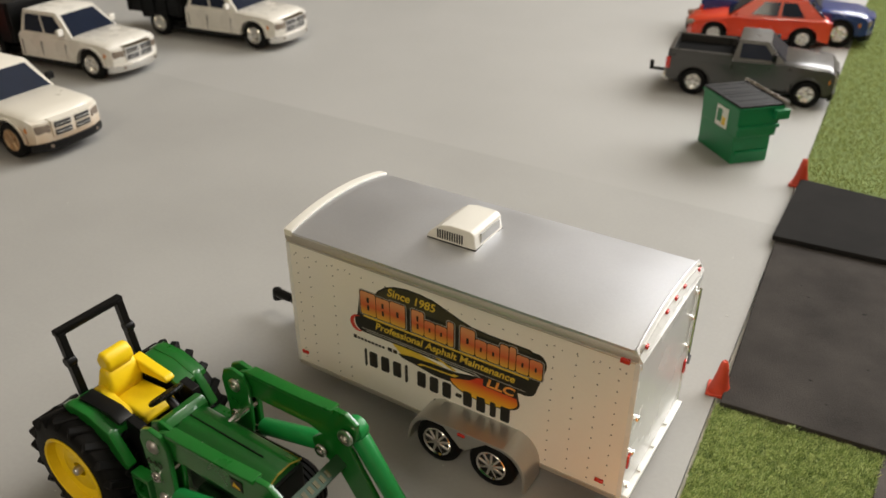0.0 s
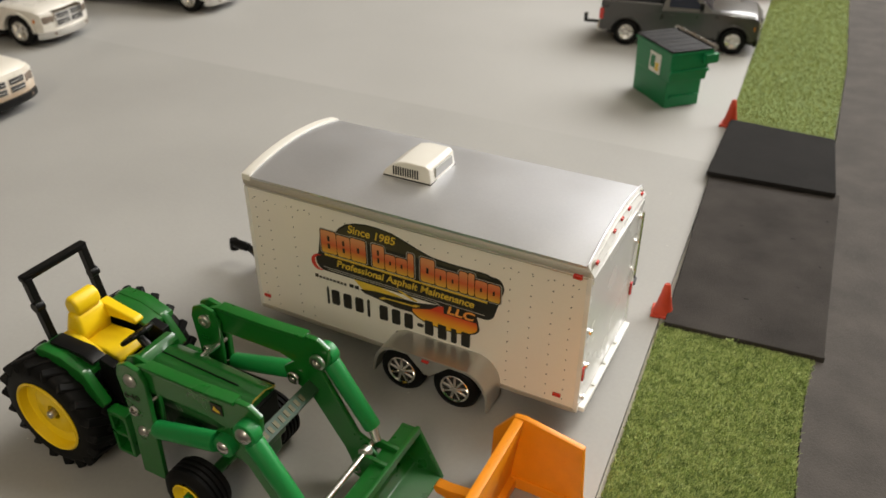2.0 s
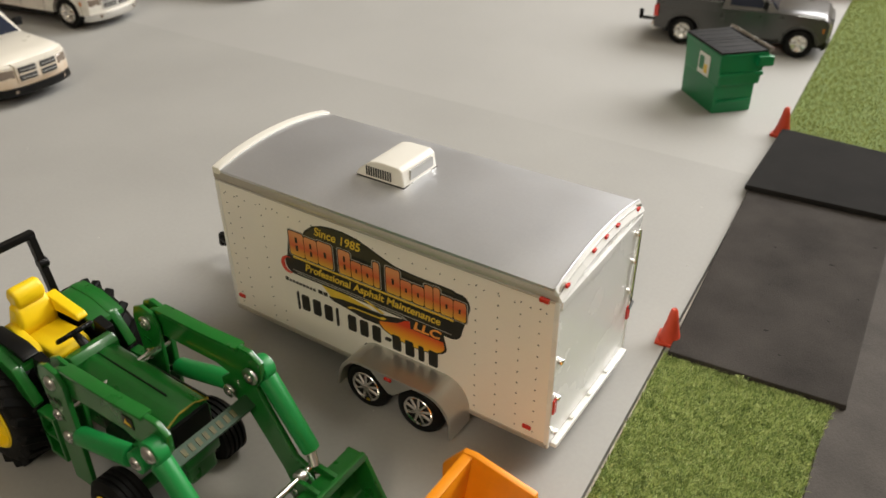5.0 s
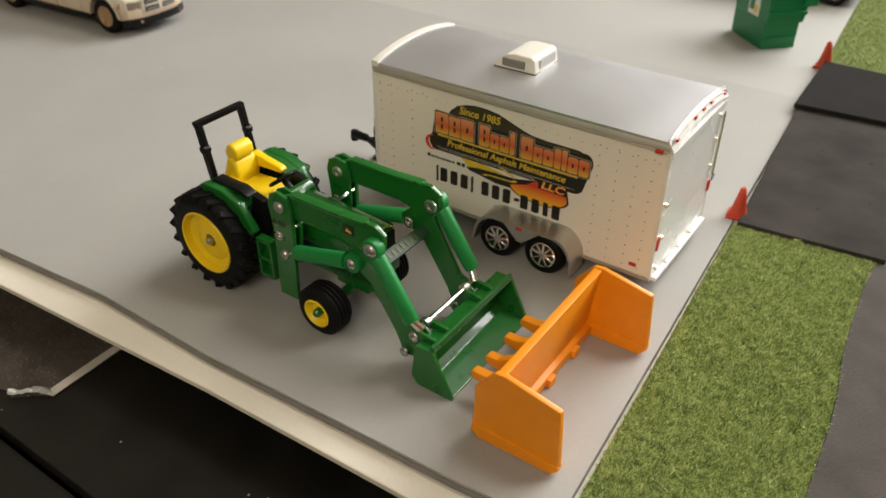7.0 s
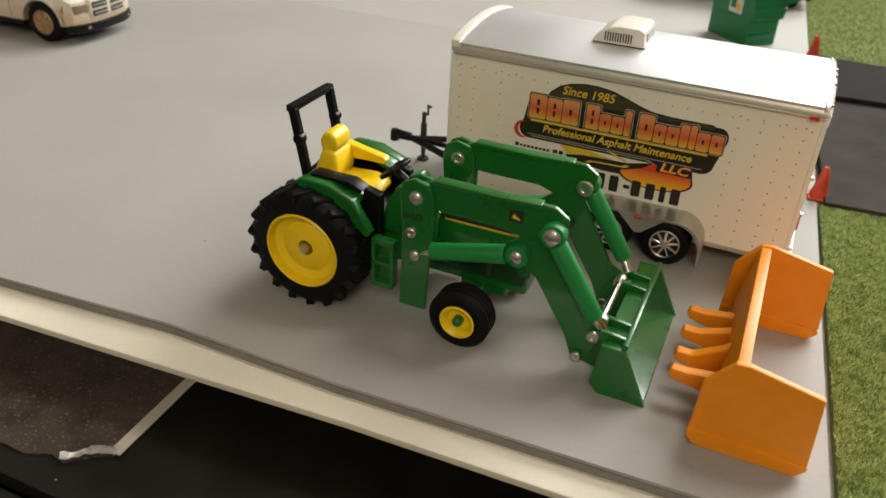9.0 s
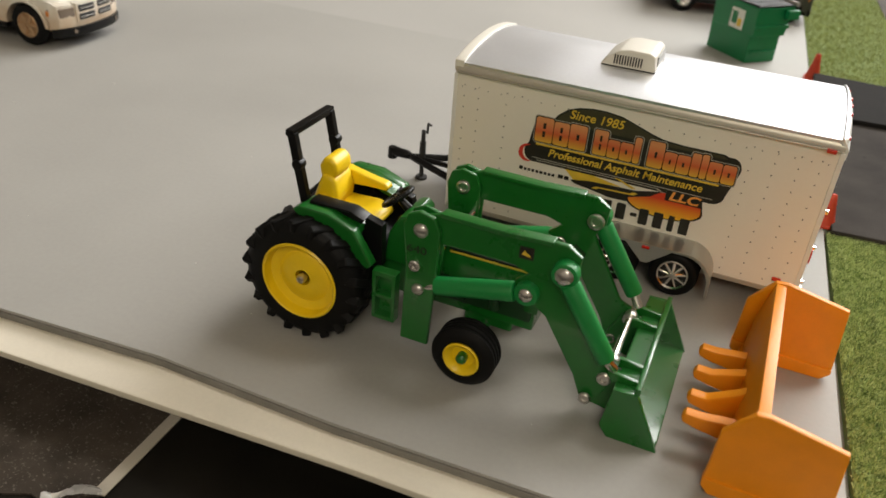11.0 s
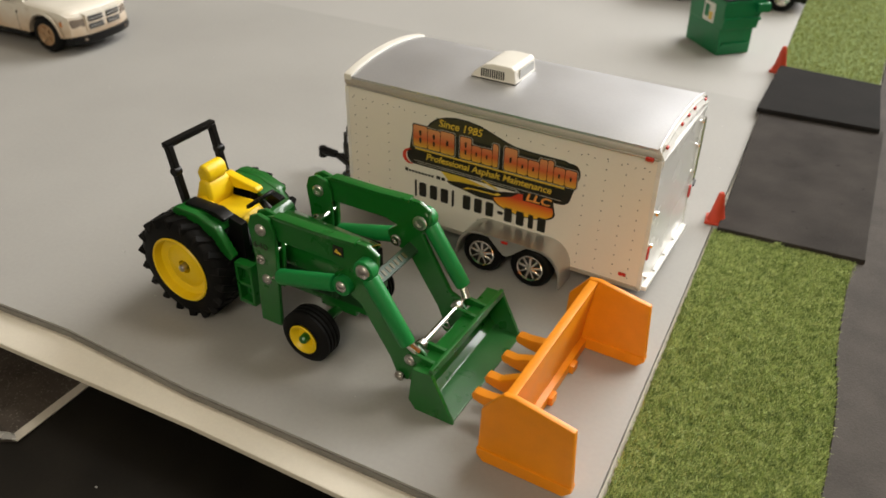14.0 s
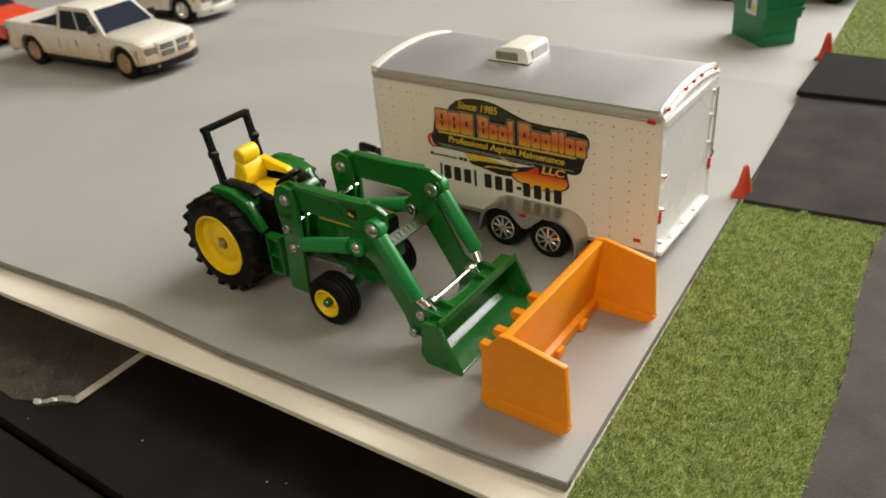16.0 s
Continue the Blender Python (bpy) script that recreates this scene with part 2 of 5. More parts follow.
single("ground", prism([(-1.7, LIGHT_EDGE - 0.004), (edge_x(LIGHT_EDGE), LIGHT_EDGE), (edge_x(1.55), 1.55), (-1.7, 1.55)], -0.004, 0.0, 0, "xy"), M_BOARD_LIT,
       "far part of the grey board, coloured lighter for the light on it", "ground", "structure")
single("board_edge", prism([(x, y - 0.0006) for x, y in front] + [(x, y + 0.003) for x, y in front[::-1]], -0.004, -0.0012, 0, "xy"), M_LIP,
       "dark worn front edge of the grey board", "edge", "structure")
single("lower_panel", box(-1.2, 0.9, -0.199, -0.126, -0.75, -0.0305, 0.0008), M_BLACK, "black smooth panel below the board", "panel", "structure")
single("lower_ledge", box(-1.2, 0.9, -0.5, -0.2015, -0.75, -0.034, 0.001), M_BLACK, "black ledge in front of the panel", "ledge", "structure")
random.seed(4)
sheet = [(-1.2, -0.12), (-0.1965, -0.12), (-0.1955, -0.176), (-0.203, -0.181), (-0.209, -0.187), (-0.216, -0.186), (-0.224, -0.190), (-0.233, -0.1895), (-0.26, -0.193), (-0.5, -0.196), (-1.2, -0.2)]
def speckled(name, base, spot, scale, cut):
    m = mat(name, base, 0.4, var=0.5, scale=90, bump=0.2, bscale=2500)
    n, l = m.node_tree.nodes, m.node_tree.links
    bsdf = n["Principled BSDF"]
    old = bsdf.inputs["Base Color"].links[0].from_socket
    tc, cells = n.new("ShaderNodeTexCoord"), n.new("ShaderNodeTexNoise")
    cells.inputs["Scale"].default_value, cells.inputs["Detail"].default_value = scale, 2
    l.new(tc.outputs["Object"], cells.inputs["Vector"])
    step = n.new("ShaderNodeMapRange")
    step.inputs["From Min"].default_value, step.inputs["From Max"].default_value = cut, cut + 0.06
    l.new(cells.outputs["Fac"], step.inputs["Value"])
    mix = n.new("ShaderNodeMix")
    mix.data_type = "RGBA"
    mix.inputs[7].default_value = (*spot, 1)
    l.new(step.outputs["Result"], mix.inputs[0])
    l.new(old, mix.inputs[6])
    l.new(mix.outputs[2], bsdf.inputs["Base Color"])
    return m


M_FILM = speckled("speckled_film", (0.066, 0.054, 0.045), (0.20, 0.18, 0.16), 1100, 0.62)
single("road_film", prism(sheet, -0.0305, -0.0296, 0, "xy"), M_FILM, "dark speckled film with a torn edge", "film", "structure")
single("tape_strip", prism([(-0.2010, -0.12), (-0.1966, -0.12), (-0.1943, -0.1765), (-0.1989, -0.1775)], -0.0296, -0.0290, 0, "xy"), M_TAPE,
       "pale tape strip stuck on the dark film", "tape")
torn = bmesh.new()
rows_t = []
for k in range(9):
    f = k / 8
    a = Vector((-0.1950 - 0.0165 * f - 0.002 * math.sin(5 * f), -0.1768 - 0.0112 * f, -0.0288))
    across = Vector((-0.0022, 0.0020, 0)) * (1.0 + 0.35 * math.sin(7 * f)) + Vector((0.0008, 0.0016, 0)) * f
    rows_t.append([torn.verts.new(a + across * g + Vector((0, 0, random.uniform(0.0, 0.0030) * (0.2 + f) * (0.4 if g in (0, 1) else 1)))) for g in (0, 0.33, 0.66, 1)])
for ra, rb in zip(rows_t, rows_t[1:]):
    for k in range(3):
        torn.faces.new((ra[k], ra[k + 1], rb[k + 1], rb[k]))
bmesh.ops.solidify(torn, geom=torn.faces[:], thickness=0.00015)
single("torn_tape_end", torn, M_FOIL, "crumpled torn whitish end of a tape strip", "tape")

crumbs = bmesh.new()
rng_c = random.Random(21)
for k in range(34):
    low = k > 24
    p = Vector((rng_c.uniform(-0.30, 0.0), rng_c.uniform(-0.195, -0.16), -0.0303)) if low else Vector((rng_c.uniform(-0.45, 0.0), rng_c.uniform(-0.13, 0.25), 0.0))
    r = rng_c.uniform(0.00015, 0.0004)
    bit = box(-r * rng_c.uniform(0.6, 2.0), r, -r, r * rng_c.uniform(0.6, 1.6), 0, r * 0.6)
    bit.transform(Matrix.Translation(p) @ Matrix.Rotation(rng_c.uniform(0, 3.1), 4, "Z"))
    merge(crumbs, bit)
tagged(single("dust_crumbs", crumbs, M_PALE, "pale dust crumbs scattered on the boards", "dust"), kind="stuff")

ROAD_L = [(0.093, -0.4), (0.0885, -0.10), (0.0878, -0.06), (0.0870, -0.036), (0.0852, -0.014), (0.0820, 0.006), (0.0804, 0.03), (0.0790, 0.06), (0.0785, 0.088), (0.073, 0.24), (0.067, 0.325), (0.061, 0.50), (0.046, 0.72), (0.02, 1.2), (0.0, 1.55)]
road = prism(ROAD_L + [(0.6, 1.55), (0.6, -0.4)], -0.004, 0.0004, 0, "xy")
single("road", road, M_ROAD, "dark grey road sheet beside the turf", "road", "structure")


# ---- enclosed trailer ----
def words(body, size, at, material, name, parent, squeeze=1.0, shear=0.0, depth=0.00008, bold=0.0):
    """Built-in font letters standing on a side that faces -y."""
    cu = bpy.data.curves.new("letters", "FONT")
    cu.body, cu.size, cu.extrude, cu.shear, cu.align_x, cu.align_y, cu.offset = body, size, depth, shear, "CENTER", "CENTER", bold
    tmp = bpy.data.objects.new("letters", cu)
    scene.collection.objects.link(tmp)
    bpy.context.view_layer.update()
    me = bpy.data.meshes.new_from_object(tmp.evaluated_get(bpy.context.evaluated_depsgraph_get()))
    bm = bmesh.new()
    bm.from_mesh(me)
    bpy.data.objects.remove(tmp)
    bmesh.ops.scale(bm, verts=bm.verts, vec=(squeeze, 1, 1))
    bm.transform(Matrix.Translation(at) @ pose(0, 0, 0, 90, 0, 0))
    return part(name, bm, material, parent)


def rounded(x0, x1, z0, z1, r, n=4):
    return arc(x1 - r, z1 - r, r, r, 0, 90, n) + arc(x0 + r, z1 - r, r, r, 90, 180, n) + arc(x0 + r, z0 + r, r, r, 180, 270, n) + arc(x1 - r, z0 + r, r, r, 270, 360, n)


M_INKO2 = mat("light_orange_print", (0.88, 0.36, 0.07), 0.4, var=0.1, scale=200)
TL, TW, Z0, Z1, ZC = 0.1525, 0.066, 0.0085, 0.0722, 0.0805
trailer = thing("enclosed_trailer", (-TL / 2, TW / 2, 0), "cream white enclosed cargo trailer with printed side and metal roof", "trailer")


def roof_line(n=14, grow=0.0, lift=0.0):
    return [(-grow + (TW + 2 * grow) * i / n, Z1 + lift + (ZC - Z1) * math.sin(math.pi * (0.10 + 0.80 * i / n)) ** 0.6 - 0.0006) for i in range(n + 1)]


part("side_panel", box(-TL, 0, 0, 0.0012, Z0, Z1 - 0.0005, 0.0002), M_TRAILER, trailer, "cream riveted side wall")
part("side_panel", box(-TL, 0, TW - 0.0012, TW, Z0, Z1 - 0.0005, 0.0002), M_TRAILER, trailer)
front_face = [(0.0012, Z0), (TW - 0.0012, Z0)] + [(y, z - 0.001) for y, z in roof_line()][::-1]
part("front_panel", prism(front_face, -TL, -TL + 0.0012, 0, "yz"), M_TRAILER, trailer)
part("floor_pan", box(-TL + 0.002, -0.002, 0.0015, TW - 0.0015, Z0 - 0.0008, Z0 + 0.0006), M_BLACKP, trailer, "black underside pan")
sheet_r = roof_line() + [(y, z - 0.0011) for y, z in roof_line()][::-1]
part("roof", prism(sheet_r, -TL + 0.0032, -0.0016, 0, "yz"), M_ROOF, trailer, "brushed aluminium arched roof", smooth=60)
for near_side in (True, False):
    curl = arc(0.0042, 0.0720, 0.0050, 0.0046, 180, 88, 8) + arc(0.0042, 0.0720, 0.0038, 0.0034, 88, 180, 8)
    lip = [(-0.0012, 0.0711), (0.0004, 0.0711), (0.0004, 0.0719), (-0.0012, 0.0719)]
    if not near_side:
        curl, lip = [(TW - y, z) for y, z in curl], [(TW - y, z) for y, z in lip]
    part("roof_rail", union(prism(curl, -TL, -0.0002, 0, "yz"), prism(lip, -TL + 0.001, -0.001, 0.0002, "yz")), M_RAIL, trailer, "satin metal roof rail", smooth=60)
for x0, x1, m in ((-TL - 0.0006, -TL + 0.0034, M_WHITE), (-0.0021, -0.0014, M_ROOF)):
    cap = roof_line(grow=0.0004, lift=0.0008) + [(y, z - 0.0032) for y, z in roof_line(grow=0.0004)][::-1]
    part("roof_cap", prism(cap, x0, x1, 0.0003, "yz"), m, trailer, "white arched end cap", smooth=60)
for x0, x1 in ((-TL - 0.0005, -TL + 0.0012), (-0.0014, 0.0005)):
    for y0, y1 in ((-0.0004, 0.0010), (TW - 0.0010, TW + 0.0004)):
        part("corner_trim", box(x0, x1, y0, y1, Z0 - 0.0004, Z1 - 0.0012, 0.0003), M_REAR, trailer)
part("lower_trim", box(-TL, 0, -0.0004, 0.0002, Z0 - 0.0008, Z0 + 0.0012, 0.0002), M_RAIL, trailer)

# rivets in upright rows
rows_r = bmesh.new()
for x in (-0.1480, -0.1415, -0.1290, -0.1225, -0.0302, -0.0217, -0.0133, -0.0062):
    for i in range(12):
        z = 0.0125 + i * 0.0049
        if -0.126 < x < -0.034 and 0.02 < z < 0.062:
            continue
        merge(rows_r, cyl((x, 0.0002, z), (x, -0.00022, z), 0.00034, 0.00022, 6))
for i in range(26):
    merge(rows_r, cyl((-0.149 + i * 0.0058, 0.0002, 0.0655), (-0.149 + i * 0.0058, -0.0002, 0.0655), 0.0003, 0.0002, 6))
tagged(part("rivets", rows_r, M_GRILLE, trailer, "rows of tiny rivet heads"), kind="stuff")

# printed side: plain coloured shapes in place of the firm's mark
M_HILL = mat("dark_olive_print", (0.050, 0.044, 0.024), 0.4, var=0.3, scale=160)
sign = part("printed_sign", prism(arc(-0.1145, 0.0440, 0.0042, 0.0046, 130, 270, 8) + [(-0.0420, 0.0394)] + arc(-0.0405, 0.0436, 0.0048, 0.0042, 270, 360, 5) + arc(-0.0362, 0.0556, 0.0038, 0.0046, -30, 80, 6) + [(-0.0640, 0.0602), (-0.1150, 0.0602)], -0.0002, 0.0001), M_INK, trailer,
            "black, orange and yellow printed sign with road and sunset")
hill = [(-0.1075, 0.0590), (-0.1055, 0.0618), (-0.1020, 0.0646), (-0.0975, 0.0663), (-0.0920, 0.0672), (-0.0860, 0.0672), (-0.0800, 0.0664), (-0.0745, 0.0646), (-0.0690, 0.0622), (-0.0640, 0.0608), (-0.0560, 0.0602), (-0.0400, 0.0602), (-0.0380, 0.0590)]
part("printed_hill", prism([(x + (0.0006 if x > -0.07 else -0.0006), z + 0.0006) for x, z in hill], -0.00016, 0.0001), M_INK, sign)
part("printed_hill", prism(hill, -0.00023, 0.0001), M_HILL, sign)
part("red_swoosh", prism(arc(-0.1172, 0.0428, 0.0040, 0.0040, 85, 280, 8) + arc(-0.1160, 0.0430, 0.0034, 0.0036, 280, 85, 8), -0.0003, 0.0001), M_INKR, sign)
M_FADE = mat("fading_orange_print", (0.8, 0.25, 0.08), 0.4)
fade_n, fade_l = M_FADE.node_tree.nodes, M_FADE.node_tree.links
fade_tc, fade_sep, fade_map, fade_ramp = (fade_n.new(k) for k in ("ShaderNodeTexCoord", "ShaderNodeSeparateXYZ", "ShaderNodeMapRange", "ShaderNodeValToRGB"))
fade_l.new(fade_tc.outputs["Object"], fade_sep.inputs[0])
fade_l.new(fade_sep.outputs["Z"], fade_map.inputs["Value"])
fade_map.inputs["From Min"].default_value, fade_map.inputs["From Max"].default_value = 0.0480, 0.0590
fade_l.new(fade_map.outputs["Result"], fade_ramp.inputs[0])
stops = fade_ramp.color_ramp.elements
stops[0].position, stops[0].color = 0.05, (0.72, 0.46, 0.05, 1)
stops[1].position, stops[1].color = 0.95, (0.70, 0.30, 0.12, 1)
stops.new(0.5).color = (0.62, 0.12, 0.04, 1)
fade_l.new(fade_ramp.outputs[0], fade_n["Principled BSDF"].inputs["Base Color"])
M_OUTLINE = mat("pale_outline_print", (0.42, 0.40, 0.35), 0.4, var=0.1, scale=200)
# three words of the firm's name, each letter a plain bar
for x0, x1, letters in ((-0.1150, -0.0930, ((1.15, 1.0, 2), (1.0, 0.95, 2), (1.1, 1.0, 1))),
                        (-0.0902, -0.0708, ((1.1, 1.0, 2), (0.95, 0.72, 1), (1.0, 0.72, 1), (0.55, 1.03, 0))),
                        (-0.0680, -0.0336, ((1.2, 1.03, 1), (0.95, 0.74, 1), (1.0, 0.74, 1), (0.7, 0.92, 0), (0.55, 0.95, 0), (1.0, 0.74, 1), (1.0, 0.74, 1)))):
    unit = (x1 - x0) / sum(w for w, _, _ in letters)
    x = x0
    for w, tall, hole in letters:
        w, h = w * unit - 0.0003, 0.0108 * tall
        z0l = 0.0490
        part("letter_bar", prism(rounded(x - 0.0007, x + w + 0.0007, z0l - 0.0007, z0l + h + 0.0007, 0.0012), -0.00025, 0.0001), M_OUTLINE, sign)
        part("letter_bar", prism(rounded(x - 0.0004, x + w + 0.0004, z0l - 0.0004, z0l + h + 0.0004, 0.0011), -0.00029, 0.0001), M_INK, sign)
        part("letter_bar", prism(rounded(x, x + w, z0l, z0l + h, 0.0009), -0.00034, 0.0001), M_FADE, sign)
        for k in range(hole):
            zc = z0l + h * ((k + 1) / (hole + 1))
            part("letter_gap", prism(rounded(x + w * 0.42, x + w * 0.58, zc - h * 0.10 - 0.0002, zc + h * 0.10 + 0.0002, 0.0003), -0.00040, 0.0001), M_INK, sign)
        x += w + 0.0003
words("Since 1985", 0.0052, (-0.0905, -0.0003, 0.0635), M_INKY, "lettering", sign, 0.98, 0.2, bold=0.00006)
words("Professional Asphalt Maintenance", 0.0047, (-0.0765, -0.0003, 0.0448), M_INKY, "lettering", sign, 1.0, 0.2, bold=0.00008)
part("letter_bar", box(-0.0578, -0.0432, -0.00055, 0.0001, 0.0364, 0.0412, 0.0002), M_INK, sign)
words("LLC", 0.0052, (-0.0505, -0.0007, 0.0388), M_INKO2, "lettering", sign, 1.35, 0.2, bold=0.00015)
part("rule_line", box(-0.1140, -0.0390, -0.0003, 0, 0.0474, 0.0482), M_INKY, sign)
part("rule_line", box(-0.1150, -0.0400, -0.00028, 0, 0.0412, 0.0415), M_OUTLINE, sign)
part("rule_line", prism([(-0.1130, 0.0403), (-0.0620, 0.0403), (-0.0600, 0.0394), (-0.0590, 0.0394), (-0.0612, 0.0406), (-0.1130, 0.0406)], -0.00029, 0), M_OUTLINE, sign)
# the sun sinks from yellow below to red above
M_SUN = M_FADE.copy()
M_SUN.name = "sunset_print"
sun_map = [n for n in M_SUN.node_tree.nodes if n.bl_idname == "ShaderNodeMapRange"][-1]
sun_ramp = [n for n in M_SUN.node_tree.nodes if n.bl_idname == "ShaderNodeValToRGB"][0].color_ramp
sun_map.inputs["From Min"].default_value, sun_map.inputs["From Max"].default_value = 0.0285, 0.0370
for e, c in zip(sun_ramp.elements, ((0.88, 0.52, 0.03, 1), (0.84, 0.30, 0.02, 1), (0.70, 0.06, 0.02, 1))):
    e.color = c
lens_o = arc(-0.0575, 0.0338, 0.0155, 0.0054, 180, 360, 14) + [(-0.0432, 0.0392), (-0.0600, 0.0392), (-0.0640, 0.0364)]
part("sunset", prism([(x * 1.0, z - 0.0005) for x, z in lens_o], -0.0004, 0.0001), M_INK, sign)
part("sunset_band", prism([(-0.0575 + (x + 0.0575) * 0.95, z) for x, z in lens_o], -0.0005, 0.0001), M_SUN, sign)
part("printed_road", prism([(-0.0970, 0.0352), (-0.0900, 0.0366), (-0.0700, 0.0372), (-0.0600, 0.0394), (-0.0555, 0.0380), (-0.0610, 0.0352), (-0.0680, 0.0340), (-0.0730, 0.0318), (-0.0800, 0.0316), (-0.0880, 0.0330), (-0.0950, 0.0340)], -0.00042, 0.0001), M_INK, sign)
part("road_verge", prism([(-0.1000, 0.0394), (-0.0880, 0.0394), (-0.0760, 0.0374), (-0.0880, 0.0366), (-0.0960, 0.0356)], -0.0003, 0.0001), M_INKY, sign)
part("road_line", prism([(-0.0880, 0.0338), (-0.0860, 0.0350), (-0.0720, 0.0356), (-0.0705, 0.0364), (-0.0685, 0.0362), (-0.0705, 0.0350), (-0.0845, 0.0345), (-0.0860, 0.0338)], -0.0005, 0.0001), M_INKY, sign)
part("road_line", prism([(-0.0790, 0.0408), (-0.0772, 0.0408), (-0.0700, 0.0380), (-0.0712, 0.0378)], -0.0005, 0.0001), M_INKY, sign)
x = -0.1200
for w in (0.0016, 0.0011, 0.0011, 0.0012, 0.0012, 0.0013, 0.0012, 0.0011, 0.0012, -0.0010, 0.0021, 0.0019):
    if w < 0:
        x -= w
        continue
    part("letter_bar", box(x, x + w, -0.0002, 0.0001, 0.0346, 0.0362 if w > 0.0014 else 0.0357), M_INK, sign)
    x += w + 0.0006
# the telephone number as plain bars
x = -0.1148
for w in (0.0024, 0.0060, 0.0060, 0.0060, 0.0026, -0.0034, 0.0060, 0.0060, 0.0060, 0.0036, 0.0060, 0.0060, 0.0046, 0.0060):
    if w < 0:
        x -= w
        continue
    dash, bracket = w == 0.0036, w < 0.003
    z_lo, z_hi = (0.0258, 0.0272) if dash else (0.0222, 0.0310) if bracket else (0.0231, 0.0303)
    part("number_bar", prism(rounded(x + 0.0004, x + w - (0.0012 if bracket else 0.0004 if dash else 0.0018), z_lo, z_hi, 0.0006), -0.00055, 0.0001), M_INK, sign)
    x += w

# fender and wheels
fo = [(-0.0850, 0.0060)] + arc(-0.0735, 0.0095, 0.0108, 0.0121, 165, 95, 6) + arc(-0.0430, 0.0095, 0.0108, 0.0121, 85, 8, 6) + [(-0.0320, 0.0040)]
fi = [(xx * 1.0 + (0.0011 if xx < -0.058 else -0.0011), zz - (0.0011 if zz > 0.012 else 0)) for xx, zz in fo]
fender = part("fender", prism(fo + fi[::-1], -0.0128, 0.0002, 0.0003), M_FENDER, trailer, "satin alloy tandem fender", smooth=50)
part("fender_skirt", prism([(-0.0680, 0.0206), (-0.0490, 0.0206), (-0.0580, 0.0130), (-0.0604, 0.0130)], -0.0128, -0.0118, 0.0002), M_FENDER, fender)
part("fender_light", box(-0.0612, -0.0580, -0.0136, -0.0126, 0.0196, 0.0207, 0.0003), M_RED, fender, "small red marker light")
part("back_plate", box(-0.080, -0.037, -0.0010, 0.0, 0.0085, 0.0195), M_BLACKP, trailer)
for yside in (0, 1):
    for wx in (-0.0714, -0.0470):
        yo = -0.0118 if not yside else TW + 0.0118
        sgn = 1 if not yside else -1
        R = 0.0100
        prof = [(0.0062, 0.0), (0.0072, -0.0003), (0.0090, -0.0002), (R - 0.0005, 0.0004), (R, 0.0012), (R, 0.0052), (R - 0.0006, 0.0062), (0.0070, 0.0064), (0.0060, 0.0040)]
        wheel = part("wheel", lathe([(r, h * sgn) for r, h in prof], (wx, yo, R), "y", 36), M_TYRE, trailer, "black tyre with chrome spoked rim", smooth=50)
        part("rim", lathe([(0.0067, 0.0001 * sgn), (0.0063, -0.0004 * sgn), (0.0056, 0.0000 * sgn), (0.0053, 0.0020 * sgn), (0.0062, 0.0040 * sgn)], (wx, yo, R), "y", 28), M_CHROME, wheel)
        # added dark backing whose colour gives the shaded gaps between the spokes
        part("dark_rim_back", lathe([(0.0056, 0.0026 * sgn), (0.0030, 0.0024 * sgn), (0.0002, 0.0024 * sgn)], (wx, yo, R), "y", 24), M_GRILLE, wheel)
        for k in range(9):
            a = 2 * math.pi * k / 9 + 0.2
            part("spoke", cyl((wx + 0.0010 * math.cos(a), yo + 0.0001 * sgn, R + 0.0010 * math.sin(a)), (wx + 0.0058 * math.cos(a), yo + 0.0007 * sgn, R + 0.0058 * math.sin(a)), 0.0007, 0.0006, 6), M_CHROME, wheel)
        part("hub", cyl((wx, yo + 0.002 * sgn, R), (wx, yo - 0.0006 * sgn, R), 0.0016, 0.0011, 12, 0.0002), M_CHROME, wheel)
part("axle", cyl((-0.0714, -0.006, 0.0100), (-0.0714, TW + 0.006, 0.0100), 0.0015, seg=10), M_BLACKP, trailer)
part("axle", cyl((-0.0470, -0.006, 0.0100), (-0.0470, TW + 0.006, 0.0100), 0.0015, seg=10), M_BLACKP, trailer)

# marker lights
for x0, z in ((-0.0100, 0.0132), (-0.0062, Z1 - 0.0016), (-0.1500, 0.0145)):
    part("marker_light", box(x0, x0 + 0.0034, -0.0020 if z > 0.05 else -0.0008, 0, z, z + 0.0016, 0.0003), M_RED, trailer, "small red marker light")
# rear ramp door
door = part("rear_door", box(-0.0008, 0.0002, 0.0014, TW - 0.0014, Z0 + 0.001, Z1 - 0.0042, 0.0002), M_REAR, trailer, "white rear ramp door")
part("rear_arch", prism([(0.0006, Z1 - 0.0045), (TW - 0.0006, Z1 - 0.0045)] + [(y, z - 0.0008) for y, z in roof_line()][::-1], -0.0012, -0.0002, 0, "yz"), M_REAR, trailer)
visor = bmesh.new()
edge_hi = [(-0.0015, y, z + 0.0004) for y, z in roof_line(grow=0.0004)]
edge_lo = [(0.0010, y, z - 0.0034) for y, z in roof_line(grow=0.0004)]
rows_v = [[visor.verts.new(p) for p in line] for line in (edge_hi, edge_lo, [(0.0004, y, z - 0.0010) for _, y, z in edge_lo], [(-0.0022, y, z - 0.0012) for _, y, z in edge_hi])]
for ra, rb in zip(rows_v, rows_v[1:] + rows_v[:1]):
    for i in range(len(ra) - 1):
        visor.faces.new((ra[i], ra[i + 1], rb[i + 1], rb[i]))
for side_i in (0, -1):
    visor.faces.new([r[side_i] for r in rows_v])
part("rear_visor", smoothed(visor), M_REAR, trailer, "white sloping rear roof edge", smooth=50)
